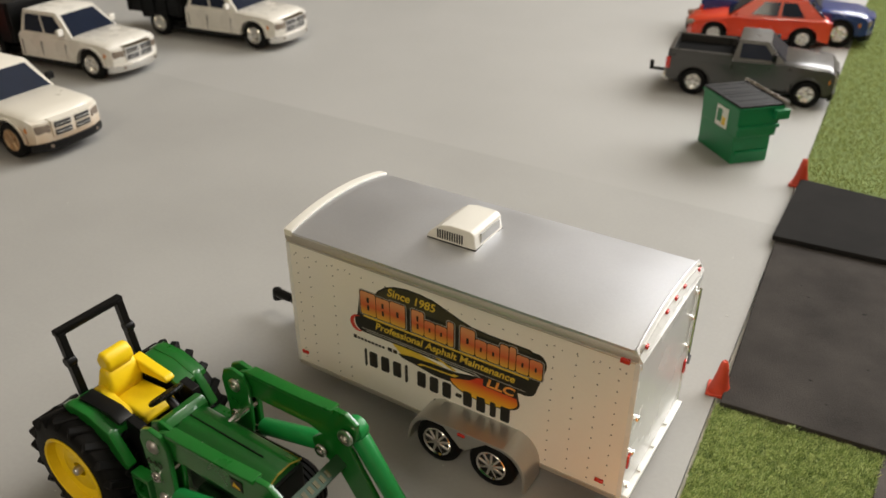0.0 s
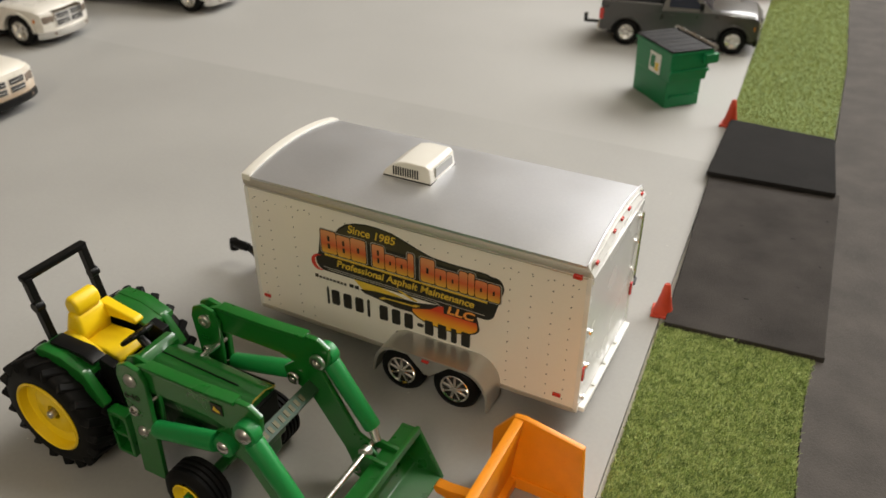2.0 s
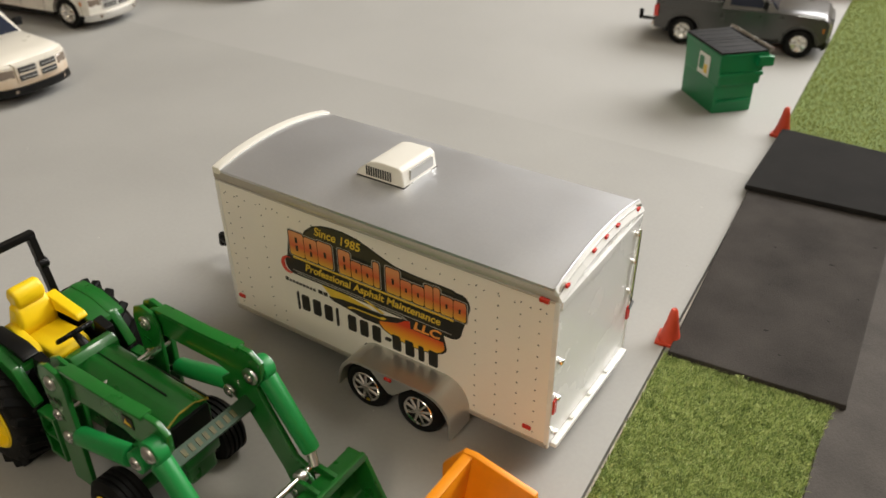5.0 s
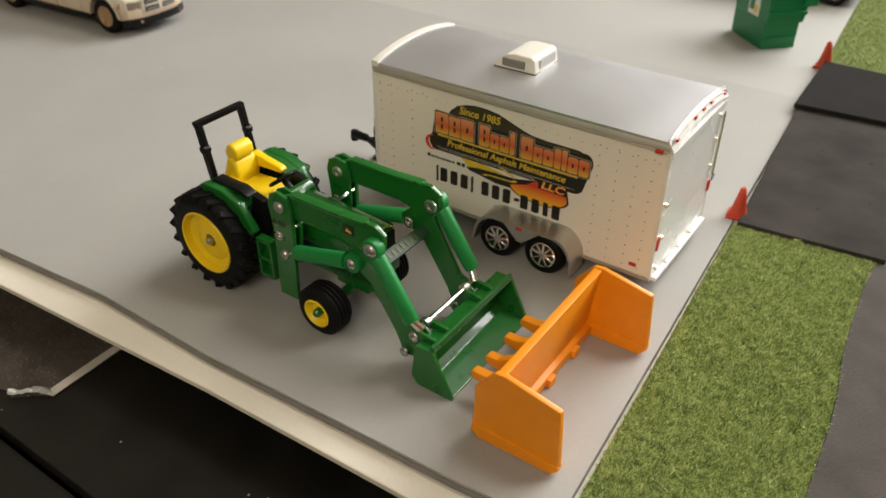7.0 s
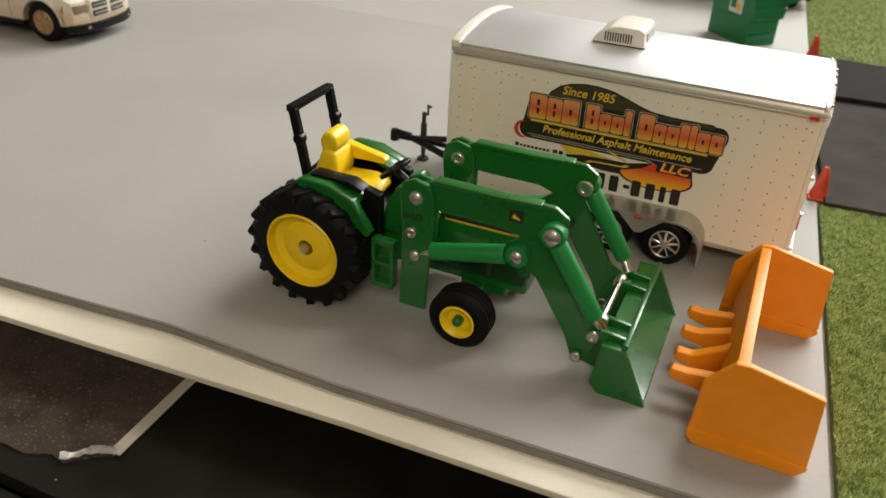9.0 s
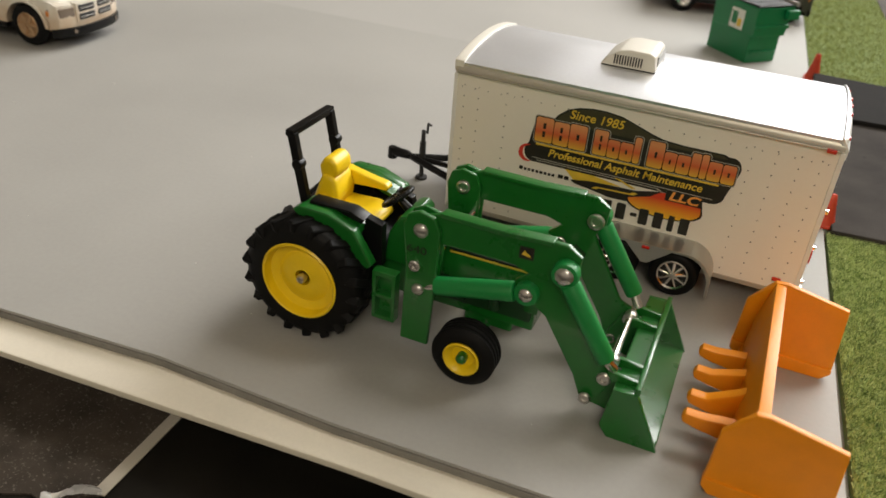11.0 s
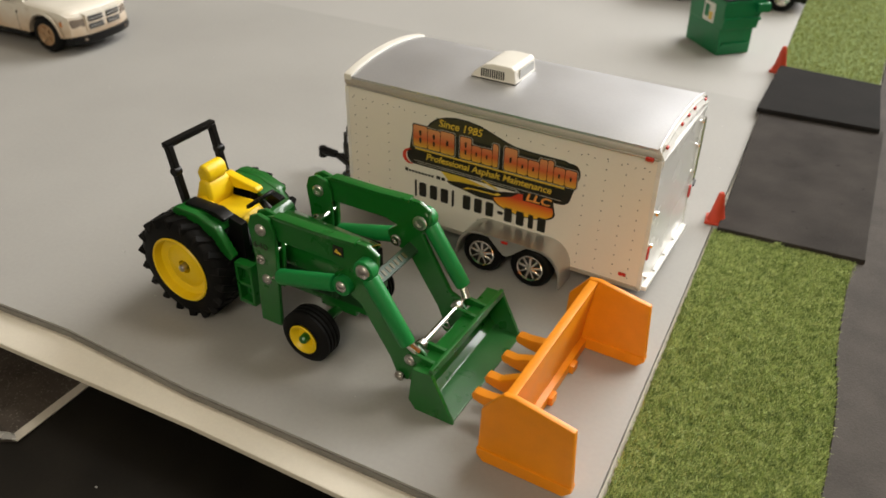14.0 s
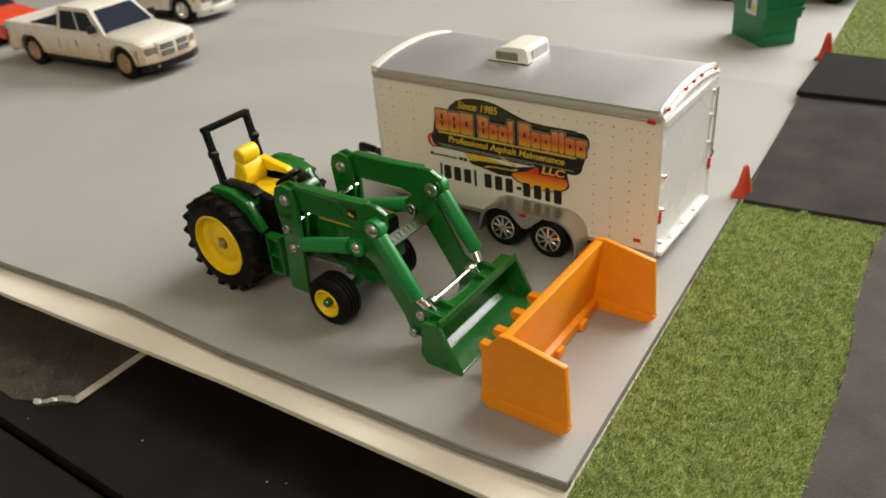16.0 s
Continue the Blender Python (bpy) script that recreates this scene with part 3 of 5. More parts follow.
part("door_header", box(-0.0012, 0.0010, 0.0006, TW - 0.0006, Z1 - 0.0042, Z1 - 0.0008, 0.0004), M_REAR, trailer)
for i in (1, 5, 7, 9, 13):
    y, z = roof_line()[i]
    part("header_light", box(-0.0010, 0.0007, y - 0.0011, y + 0.0011, z - 0.0021, z - 0.0010, 0.0003), M_RED, door, "small red marker light")
part("lock_rod", cyl((0.0016, TW - 0.0030, 0.0340), (0.0016, TW - 0.0030, Z1 - 0.006), 0.0006, seg=8), M_CHROME, door, "thin metal lock rod")
part("latch_handle", cyl((0.0024, TW - 0.0030, 0.0340), (0.0030, TW - 0.0075, 0.0335), 0.0006, 0.0005, 8), M_GRILLE, door, "dark latch handle")
for y, heights in ((0.0030, (0.0140, 0.0300, 0.0460)), (TW - 0.0030, (0.0380, 0.0520, 0.0640))):
    for z in heights:
        part("hinge", box(0.0, 0.0018, y - 0.0010, y + 0.0010, z - 0.0008, z + 0.0008, 0.0003), M_CHROME, door, "small metal hinge")
part("tail_light", box(0.0002, 0.0012, 0.0004, 0.0026, 0.0240, 0.0300, 0.0003), M_RED, trailer, "red tail light")
part("tail_light", box(0.0002, 0.0012, TW - 0.0026, TW - 0.0004, 0.0240, 0.0300, 0.0003), M_RED, trailer, "red tail light")
part("rear_bumper", box(0.0, 0.0026, 0.002, TW - 0.002, Z0 - 0.0012, Z0 + 0.0008, 0.0004), M_REAR, trailer)
for y in (0.018, 0.033, 0.048):
    part("ramp_hinge", box(0.0004, 0.0020, y - 0.002, y + 0.002, Z0 + 0.0004, Z0 + 0.0016, 0.0003), M_REAR, trailer)

# roof air conditioner
ac = part("air_conditioner", prism([(-0.0972, 0.0782), (-0.0752, 0.0782), (-0.0748, 0.0800), (-0.0756, 0.0858), (-0.0774, 0.0870), (-0.0862, 0.0871), (-0.0905, 0.0862), (-0.0960, 0.0820), (-0.0972, 0.0800)], 0.0214, 0.0428, 0.0007, seg=3), M_WHITE, trailer, "cream plastic roof air conditioner", smooth=45)
for k in range(11):
    xk = -0.0920 + k * 0.0011
    part("grille_slot", box(xk, xk + 0.0005, 0.0210, 0.0218, 0.0808, 0.0845), M_GRILLE, ac, "dark grille slot")
part("rear_grille", prism([(0.0255, 0.0812), (0.0402, 0.0812), (0.0398, 0.0850), (0.0259, 0.0850)], -0.0754, -0.0746, 0, "yz"), M_GREYG, ac, "grey grille panel")
part("base_gasket", box(-0.0968, -0.0746, 0.0211, 0.0431, 0.0774, 0.0798, 0.0003), M_GRILLE, ac)

# tongue, coupler and jack
YC = TW / 2
tongue = part("tongue", union(cyl((-TL, YC - 0.016, 0.0105), (-0.1860, YC, 0.0105), 0.0017, seg=8), cyl((-TL, YC + 0.016, 0.0105), (-0.1860, YC, 0.0105), 0.0017, seg=8), cyl((-TL, YC, 0.0105), (-0.1900, YC, 0.0105), 0.0014, seg=8)), M_BLACKP, trailer, "black tow frame with coupler and jack")
part("coupler", union(cyl((-0.1870, YC, 0.0110), (-0.1955, YC, 0.0112), 0.0022, 0.0026, 12, 0.0004), cyl((-0.1965, YC, 0.0075), (-0.1965, YC, 0.0135), 0.0026, 0.0022, 14, 0.0006)), M_BLACKP, tongue)
part("jack_post", union(cyl((-0.1800, YC, 0.0), (-0.1800, YC, 0.0012), 0.0030, seg=14), cyl((-0.1800, YC, 0.0008), (-0.1800, YC, 0.0260), 0.0011, seg=10), cyl((-0.1800, YC, 0.0080), (-0.1800, YC, 0.0200), 0.0016, seg=10)), M_GRILLE, tongue)
part("jack_crank", tube([(-0.1800, YC, 0.0258), (-0.1770, YC - 0.002, 0.0262), (-0.1770, YC - 0.002, 0.0310), (-0.1745, YC - 0.004, 0.0312)], 0.0006, 8), M_GRILLE, tongue)


# ---- toy tractor with a front loader ----
TC = -0.079
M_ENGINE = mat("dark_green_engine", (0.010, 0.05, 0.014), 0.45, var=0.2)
tractor = thing("toy_tractor", (-0.130, TC, 0), "green die-cast toy tractor with loader and yellow wheels", "tractor")


def both(fn):
    """Runs fn for the near and far side: +1 is the side towards +y."""
    for s in (-1, 1):
        fn(s)


def rivet(p, s, r, parent, hollow=False):
    x, y, z = p
    prof = [(r, 0), (r, 0.0004), (r * 0.8, 0.0010), (r * 0.35, 0.0014), (0.0002, 0.0015)] if not hollow else [(r, 0), (r, 0.0008), (r * 0.75, 0.0012), (r * 0.5, 0.0010), (r * 0.45, 0.0003), (0.0002, 0.0003)]
    part("rivet", lathe([(a, s * b) for a, b in prof], (x, y, z), "y", 18), M_STEEL, parent, "silver rivet", smooth=60)
    if s > 0:
        prof = [(r, 0), (r, 0.0008), (r * 0.75, 0.0012), (r * 0.5, 0.0010), (r * 0.45, 0.0003), (0.0002, 0.0003)]
        part("rivet", lathe([(a, -b) for a, b in prof], (x, TC + 0.0198 - (0.0040 if x > -0.1 else 0.0049), z), "y", 18), M_STEEL, parent, "silver hollow rivet", smooth=60)


# rear wheels
RX, RR = -0.1638, 0.0236


def rear_wheel(s):
    yo = TC + s * 0.0268
    prof = [(0.0143, -0.001), (0.0150, 0.0), (0.0195, 0.0003), (0.0221, -0.0012), (0.0227, -0.003), (0.0227, -0.013), (0.0216, -0.0150), (0.0160, -0.0155), (0.0143, -0.012)]
    wheel = part("rear_wheel", lathe([(r, h * s) for r, h in prof], (RX, yo, RR), "y", 48), M_TYRE, tractor, "black lugged tyre on a yellow rim", smooth=50)
    for k in range(18):
        for half in (0, 1):
            a = 2 * math.pi * (k + 0.5 * half) / 18
            lug = box(0.0190, 0.0234, -0.0052, 0.0052, -0.0016, 0.0016, 0.0005, 1)
            skew = 0.55 if half else -0.55
            lug.transform(Matrix.Translation((RX, yo - s * (0.0043 if half else 0.0112), RR)) @ Matrix.Rotation(a, 4, "Y") @ Matrix.Rotation(skew * s, 4, "X"))
            part("tyre_lug", lug, M_TYRE, wheel)
    rim = part("rim", lathe([(r, h * s) for r, h in ((0.0150, 0.0002), (0.0144, 0.0008), (0.0138, 0.0004), (0.0131, -0.0026), (0.0100, -0.0036), (0.0085, -0.0026), (0.0030, -0.0026), (0.0028, -0.008), (0.0147, -0.009))], (RX, yo, RR), "y", 40), M_YELLOW, wheel, "bright yellow rim", smooth=40)
    part("axle_end", lathe([(r, h * s) for r, h in ((0.0018, -0.004), (0.0018, -0.0014), (0.0013, -0.0006), (0.0002, -0.0002))], (RX, yo, RR), "y", 14), M_STEEL, rim, "silver axle end")


both(rear_wheel)
FX, FR = -0.1020, 0.0114


def front_wheel(s):
    yo = TC + s * 0.0250
    prof = [(0.0064, -0.0005), (0.0072, 0.0), (0.0095, -0.0001), (0.0108, -0.0012)]
    for k in range(4):
        h = -0.0016 - k * 0.0020
        prof += [(FR, h), (FR, h - 0.0010), (FR - 0.0008, h - 0.0012), (FR - 0.0008, h - 0.0017)]
    prof += [(0.0105, -0.0100), (0.0070, -0.0105), (0.0060, -0.008)]
    wheel = part("front_wheel", lathe([(r, h * s) for r, h in prof], (FX, yo, FR), "y", 36), M_TYRE, tractor, "black ribbed tyre on a yellow rim", smooth=40)
    rim = part("rim", lathe([(r, h * s) for r, h in ((0.0066, 0.0002), (0.0060, 0.0006), (0.0050, 0.0), (0.0040, -0.0022), (0.0015, -0.0022), (0.0015, -0.006), (0.0062, -0.006))], (FX, yo, FR), "y", 28), M_YELLOW, wheel, "bright yellow rim")
    part("axle_end", lathe([(r, h * s) for r, h in ((0.0020, -0.004), (0.0019, 0.0002), (0.0012, 0.0010), (0.0002, 0.0011))], (FX, yo, FR), "y", 14), M_GREEN, rim, "green axle end")


both(front_wheel)

# chassis, engine and hood
part("chassis", union(box(-0.176, -0.084, TC - 0.0055, TC + 0.0055, 0.0165, 0.0300, 0.0012), box(-0.172, -0.150, TC - 0.0110, TC + 0.0110, 0.0170, 0.0320, 0.002), box(-0.110, -0.092, TC - 0.0030, TC + 0.0030, 0.0115, 0.0200, 0.001)), M_GREEN, tractor)
part("front_axle", cyl((FX, TC - 0.0180, FR), (FX, TC + 0.0180, FR), 0.0022, seg=12), M_GREEN, tractor)
part("rear_axle", cyl((RX, TC - 0.018, RR), (RX, TC + 0.018, RR), 0.0040, seg=16), M_GREEN, tractor)
hood_sec = [(TC - 0.0082, 0.0310), (TC - 0.0088, 0.0420), (TC - 0.0076, 0.0462), (TC - 0.0030, 0.0482), (TC - 0.0006, 0.0478), (TC + 0.0006, 0.0478), (TC + 0.0030, 0.0482), (TC + 0.0076, 0.0462), (TC + 0.0088, 0.0420), (TC + 0.0082, 0.0310)]
hood_bm = prism(hood_sec, -0.1290, -0.0860, 0.0010, "yz")
for v in hood_bm.verts:
    f = (v.co.x + 0.129) / 0.043
    v.co.z -= 0.0028 * f if v.co.z > 0.035 else 0
hood = part("hood", hood_bm, M_GREEN, tractor, "green hood with a centre seam", smooth=50)
part("hood_seam", prism([(-0.1285, 0.0472), (-0.0950, 0.0452), (-0.0950, 0.0460), (-0.1285, 0.0480)], TC - 0.0002, TC + 0.0002), M_BLACKP, hood, "dark centre seam")
part("grille", box(-0.0862, -0.0846, TC - 0.0072, TC + 0.0072, 0.0285, 0.0425, 0.0008), M_BLACKP, hood, "black front grille")
part("front_bar", box(-0.0880, -0.0826, TC - 0.0070, TC + 0.0070, 0.0245, 0.0300, 0.001), M_GREEN, tractor)
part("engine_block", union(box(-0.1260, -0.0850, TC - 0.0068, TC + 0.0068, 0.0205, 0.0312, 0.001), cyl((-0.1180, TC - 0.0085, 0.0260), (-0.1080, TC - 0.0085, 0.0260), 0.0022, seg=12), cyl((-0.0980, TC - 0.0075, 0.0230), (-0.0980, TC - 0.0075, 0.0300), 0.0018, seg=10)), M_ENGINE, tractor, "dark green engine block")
for s in (-1, 1):
    y = TC + s * 0.0089
    part("hood_stripe", box(-0.1150, -0.0870, y - 0.0002, y + 0.0002, 0.0414, 0.0421), M_INKY, hood, "yellow stripe")
    part("hood_stripe", box(-0.1150, -0.0870, y - 0.0003, y + 0.0001, 0.0424, 0.0432), M_INK, hood, "black stripe")
M_EDGE = mat("worn_gold_edge", (0.30, 0.24, 0.03), 0.4, var=0.4, scale=400)
part("hood_edge", prism([(TC - 0.0078, 0.0428), (TC - 0.0030, 0.0449), (TC + 0.0030, 0.0449), (TC + 0.0078, 0.0428), (TC + 0.0078, 0.0431), (TC + 0.0030, 0.0452), (TC - 0.0030, 0.0452), (TC - 0.0078, 0.0431)], -0.0864, -0.0858, 0, "yz"), M_EDGE, hood, "thin worn gold front edge")
part("dash", prism([(-0.1400, 0.0300), (-0.1285, 0.0300), (-0.1285, 0.0478), (-0.1310, 0.0500), (-0.1345, 0.0490), (-0.1385, 0.0420)], TC - 0.0085, TC + 0.0085, 0.0010), M_GREEN, tractor)
column = part("steering_column", cyl((-0.1340, TC, 0.0470), (-0.1390, TC, 0.0510), 0.0018, 0.0013, 12), M_BLACKP, tractor)
ring = [Vector((0.0058 * math.cos(a), 0.0058 * math.sin(a), 0)) for a in [2 * math.pi * i / 24 for i in range(25)]]
tilt = Matrix.Translation((-0.1395, TC, 0.0515)) @ Matrix.Rotation(radians(-38), 4, "Y")
wheel_s = tube([tilt @ p for p in ring], 0.0009, 8)
for k in range(3):
    merge(wheel_s, cyl(tilt @ Vector((0, 0, 0)), tilt @ ring[k * 8], 0.0008, seg=6))
part("steering_wheel", wheel_s, M_BLACKP, column, smooth=60)

# seat platform, fenders and seat
part("platform", prism([(-0.1780, 0.0300), (-0.1400, 0.0300), (-0.1400, 0.0330), (-0.1460, 0.0380), (-0.1780, 0.0400)], TC - 0.0125, TC + 0.0125, 0.0008), M_BLACKP, tractor, "black seat deck")


def fender_side(s):
    def across(a, c):
        return sorted((TC + s * a, TC + s * c))
    plate = [(-0.1700, 0.0480), (-0.1670, 0.0500), (-0.1560, 0.0498), (-0.1460, 0.0462), (-0.1385, 0.0345), (-0.1405, 0.0322), (-0.1500, 0.0385), (-0.1615, 0.0412)]
    f = part("fender", prism(plate, *across(0.0168, 0.0205), 0.0009), M_GREEN, tractor, "green rear fender")
    part("fender_top", prism([(-0.1705, 0.0462), (-0.1670, 0.0495), (-0.1560, 0.0494), (-0.1455, 0.0455), (-0.1450, 0.0435), (-0.1560, 0.0470), (-0.1660, 0.0470)], *across(0.0100, 0.0172 if s < 0 else 0.0225), 0.0007), M_GREEN, f)
    if s < 0:
        part("fender_pad", prism([(-0.1655, 0.0488), (-0.1560, 0.0496), (-0.1450, 0.0470), (-0.1440, 0.0486), (-0.1490, 0.0508), (-0.1650, 0.0508)], *across(0.0108, 0.0166), 0.0006), M_BLACKP, f, "black fender pad")
    part("inner_panel", prism([(-0.1480, 0.0300), (-0.1385, 0.0300), (-0.1385, 0.0465), (-0.1450, 0.0482)], *across(0.0100, 0.0135), 0.0004), M_BLACKP, f)


both(fender_side)
seat_bm = union(prism([(-0.1670, 0.0392), (-0.1460, 0.0392), (-0.1438, 0.0412), (-0.1448, 0.0440), (-0.1500, 0.0452), (-0.1600, 0.0446), (-0.1680, 0.0450)], TC - 0.0070, TC + 0.0070, 0.0016, seg=3),
                prism([(-0.1692, 0.0425), (-0.1608, 0.0435), (-0.1598, 0.0480), (-0.1612, 0.0535), (-0.1628, 0.0558), (-0.1668, 0.0556), (-0.1696, 0.0470)], TC - 0.0068, TC + 0.0068, 0.0018, seg=3),
                prism([(-0.1676, 0.0535), (-0.1622, 0.0540), (-0.1608, 0.0570), (-0.1612, 0.0602), (-0.1634, 0.0622), (-0.1662, 0.0618), (-0.1680, 0.0585)], TC - 0.0054, TC + 0.0054, 0.0014, seg=3))
for v in seat_bm.verts:
    if 0.0505 < v.co.z < 0.0565 and abs(v.co.y - TC) > 0.0046:
        v.co.y = TC + (v.co.y - TC) * 0.92
seat = part("seat", seat_bm, M_YELLOW, tractor, "bright yellow moulded seat with headrest and armrests", smooth=60)
part("armrest", prism([(-0.1640, 0.0480), (-0.1520, 0.0488), (-0.1470, 0.0488), (-0.1462, 0.0500), (-0.1475, 0.0514), (-0.1560, 0.0528), (-0.1640, 0.0545)], TC + 0.0058, TC + 0.0098, 0.0013, seg=3), M_YELLOW, seat, smooth=60)
part("armrest", prism([(-0.1680, 0.0425), (-0.1560, 0.0415), (-0.1500, 0.0425), (-0.1495, 0.0440), (-0.1560, 0.0460), (-0.1640, 0.0490), (-0.1680, 0.0480)], TC - 0.0094, TC - 0.0062, 0.0013, seg=3), M_YELLOW, seat, smooth=60)

# roll bar
for s in (-1, 1):
    post = part("roll_bar_post", union(prism([(-0.1700, 0.0420), (-0.1668, 0.0420), (-0.1725, 0.0720), (-0.1757, 0.0720)], TC + s * 0.0120 - 0.0013, TC + s * 0.0120 + 0.0013, 0.0004), cyl((-0.1717, TC + s * 0.0140, 0.0610), (-0.1717, TC + s * 0.0105, 0.0610), 0.0020, seg=12, bev=0.0003)), M_BLACKP, tractor, "black roll bar post")
part("roll_bar_top", box(-0.1760, -0.1728, TC - 0.0136, TC + 0.0136, 0.0708, 0.0732, 0.0005), M_BLACKP, tractor, "black roll bar top")


# loader frame
def step_ladder(s):
    y = TC + s * 0.0185
    st = union(box(-0.1380, -0.1300, y - 0.002, y + 0.002, 0.0310, 0.0330, 0.0004), box(-0.1380, -0.1300, y - 0.002, y + 0.002, 0.0225, 0.0240, 0.0004), box(-0.1380, -0.1300, y - 0.002, y + 0.002, 0.0135, 0.0152, 0.0004),
               box(-0.1384, -0.1370, y - 0.002, y + 0.002, 0.0135, 0.0330, 0.0004), box(-0.1310, -0.1296, y - 0.002, y + 0.002, 0.0135, 0.0330, 0.0004), box(-0.1380, -0.1300, y - s * 0.0022 - 0.0003, y - s * 0.0022 + 0.0003, 0.0140, 0.0325))
    part("step_frame", st, M_GREEN, tractor, "green two-rung step")


both(step_ladder)
bucket_parts = []


def loader_side(s):
    y = TC + s * 0.0198
    lo, hi = y - 0.0009, y + 0.0009
    mast = part("mast_plate", prism([(-0.1268, 0.0090), (-0.1165, 0.0090), (-0.1150, 0.0400), (-0.1145, 0.0545), (-0.1168, 0.0592), (-0.1220, 0.0604), (-0.1260, 0.0585), (-0.1275, 0.0540), (-0.1260, 0.0400)], lo, hi, 0.0005), M_GREEN, tractor, "green riveted loader mast plate")
    yi = y - s * 0.0042
    part("mast_plate", prism([(-0.1265, 0.0260), (-0.1165, 0.0260), (-0.1150, 0.0400), (-0.1145, 0.0545), (-0.1168, 0.0592), (-0.1220, 0.0604), (-0.1260, 0.0585), (-0.1275, 0.0540), (-0.1260, 0.0400)], yi - 0.0007, yi + 0.0007, 0.0004), M_GREEN, tractor)
    for x, z, r, hol in ((-0.1211, 0.0537, 0.0026, s > 0), (-0.1226, 0.0400, 0.0021, True), (-0.1210, 0.0310, 0.0023, False)):
        rivet((x, y + s * 0.0009, z), s, r, mast, hol)
    if s < 0:
        words("640", 0.0038, (-0.1222, lo - 0.0002, 0.0462), M_INK, "lettering", mast, 1.3)
    ya = y - s * 0.0020
    arm = part("loader_arm", prism([(-0.1235, 0.0520), (-0.1205, 0.0585), (-0.1150, 0.0606), (-0.0930, 0.0606), (-0.0790, 0.0614), (-0.0735, 0.0612), (-0.0690, 0.0582), (-0.0695, 0.0520), (-0.0725, 0.0470), (-0.0595, 0.0240), (-0.0535, 0.0215), (-0.0530, 0.0160), (-0.0575, 0.0060), (-0.0620, 0.0065),
                                        (-0.0655, 0.0150), (-0.0775, 0.0340), (-0.0830, 0.0375), (-0.0880, 0.0385), (-0.0890, 0.0440), (-0.0845, 0.0478), (-0.0900, 0.0495), (-0.1160, 0.0495)], ya - 0.0010, ya + 0.0010, 0.0006), M_GREEN, tractor, "green bent loader arm")
    part("arm_rib", prism([(-0.1150, 0.0596), (-0.0930, 0.0594), (-0.0780, 0.0602), (-0.0780, 0.0618), (-0.0930, 0.0611), (-0.1150, 0.0613)], ya - 0.0022, ya + 0.0022, 0.0005), M_GREEN, arm)
    rivet((-0.0728, y + s * 0.0030, 0.0530), s, 0.0030, arm, s > 0)
    rivet((-0.0841, y + s * 0.0014, 0.0415), s, 0.0025, arm, s > 0)
    rivet((-0.0552, y + s * 0.0003, 0.0185), s, 0.0023, arm, True)
    rivet((-0.0600, y + s * 0.0003, 0.0085), s, 0.0021, arm, True)
    if s < 0:
        part("badge", box(-0.0885, -0.0838, ya - 0.0014, ya - 0.0009, 0.0530, 0.0572, 0.0002), M_INK, arm, "small black and yellow badge")
        part("badge_mark", prism([(-0.0876, 0.0545), (-0.0846, 0.0540), (-0.0850, 0.0548), (-0.0862, 0.0553), (-0.0868, 0.0562)], ya - 0.0016, ya - 0.0012), M_INKY, arm)
    lift = part("lift_cylinder", cyl((-0.1150, y, 0.0340), (-0.0880, y, 0.0408), 0.0032, 0.0034, 18, 0.0008), M_GREENP, tractor, "green plastic lift cylinder", smooth=50)
    part("cylinder_rod", cyl((-0.1212, y - s * 0.001, 0.0312), (-0.1140, y, 0.0342), 0.0016, seg=12), M_CHROME, lift, "chrome rod")
    part("cylinder_eye", cyl((-0.0841, y - 0.0018, 0.0415), (-0.0841, y + 0.0018, 0.0415), 0.0040, seg=20, bev=0.0006), M_GREENP, lift)
    yt = y + s * 0.0010
    tilt_c = part("tilt_cylinder", cyl((-0.0712, yt, 0.0500), (-0.0556, yt, 0.0262), 0.0033, 0.0031, 18, 0.0008), M_GREENP, tractor, "green plastic tilt cylinder", smooth=50)
    part("cylinder_eye", cyl((-0.0728, yt - 0.0022, 0.0530), (-0.0728, yt + 0.0022, 0.0530), 0.0043, seg=20, bev=0.0008), M_GREENP, tilt_c)
    part("cylinder_rod", cyl((-0.0562, yt, 0.0268), (-0.0530, yt - s * 0.002, 0.0222), 0.0017, seg=12), M_CHROME, tilt_c, "chrome rod")


both(loader_side)
part("cross_pin", cyl((-0.1165, TC - 0.019, 0.0450), (-0.1165, TC + 0.019, 0.0450), 0.0012, seg=10), M_CHROME, tractor, "chrome cross pin")
M_GOLD = mat("worn_gold_print", (0.085, 0.08, 0.012), 0.4, var=0.4, scale=400)
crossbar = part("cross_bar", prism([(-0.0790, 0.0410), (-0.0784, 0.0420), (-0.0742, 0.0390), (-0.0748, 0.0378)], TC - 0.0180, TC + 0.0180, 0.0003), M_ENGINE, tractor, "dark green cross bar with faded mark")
for k in range(8):
    part("letter_bar", prism([(-0.0774, 0.0409), (-0.0772, 0.0414), (-0.0751, 0.0399), (-0.0753, 0.0394)], TC - 0.011 + k * 0.0028, TC - 0.0096 + k * 0.0028), M_GOLD, crossbar)

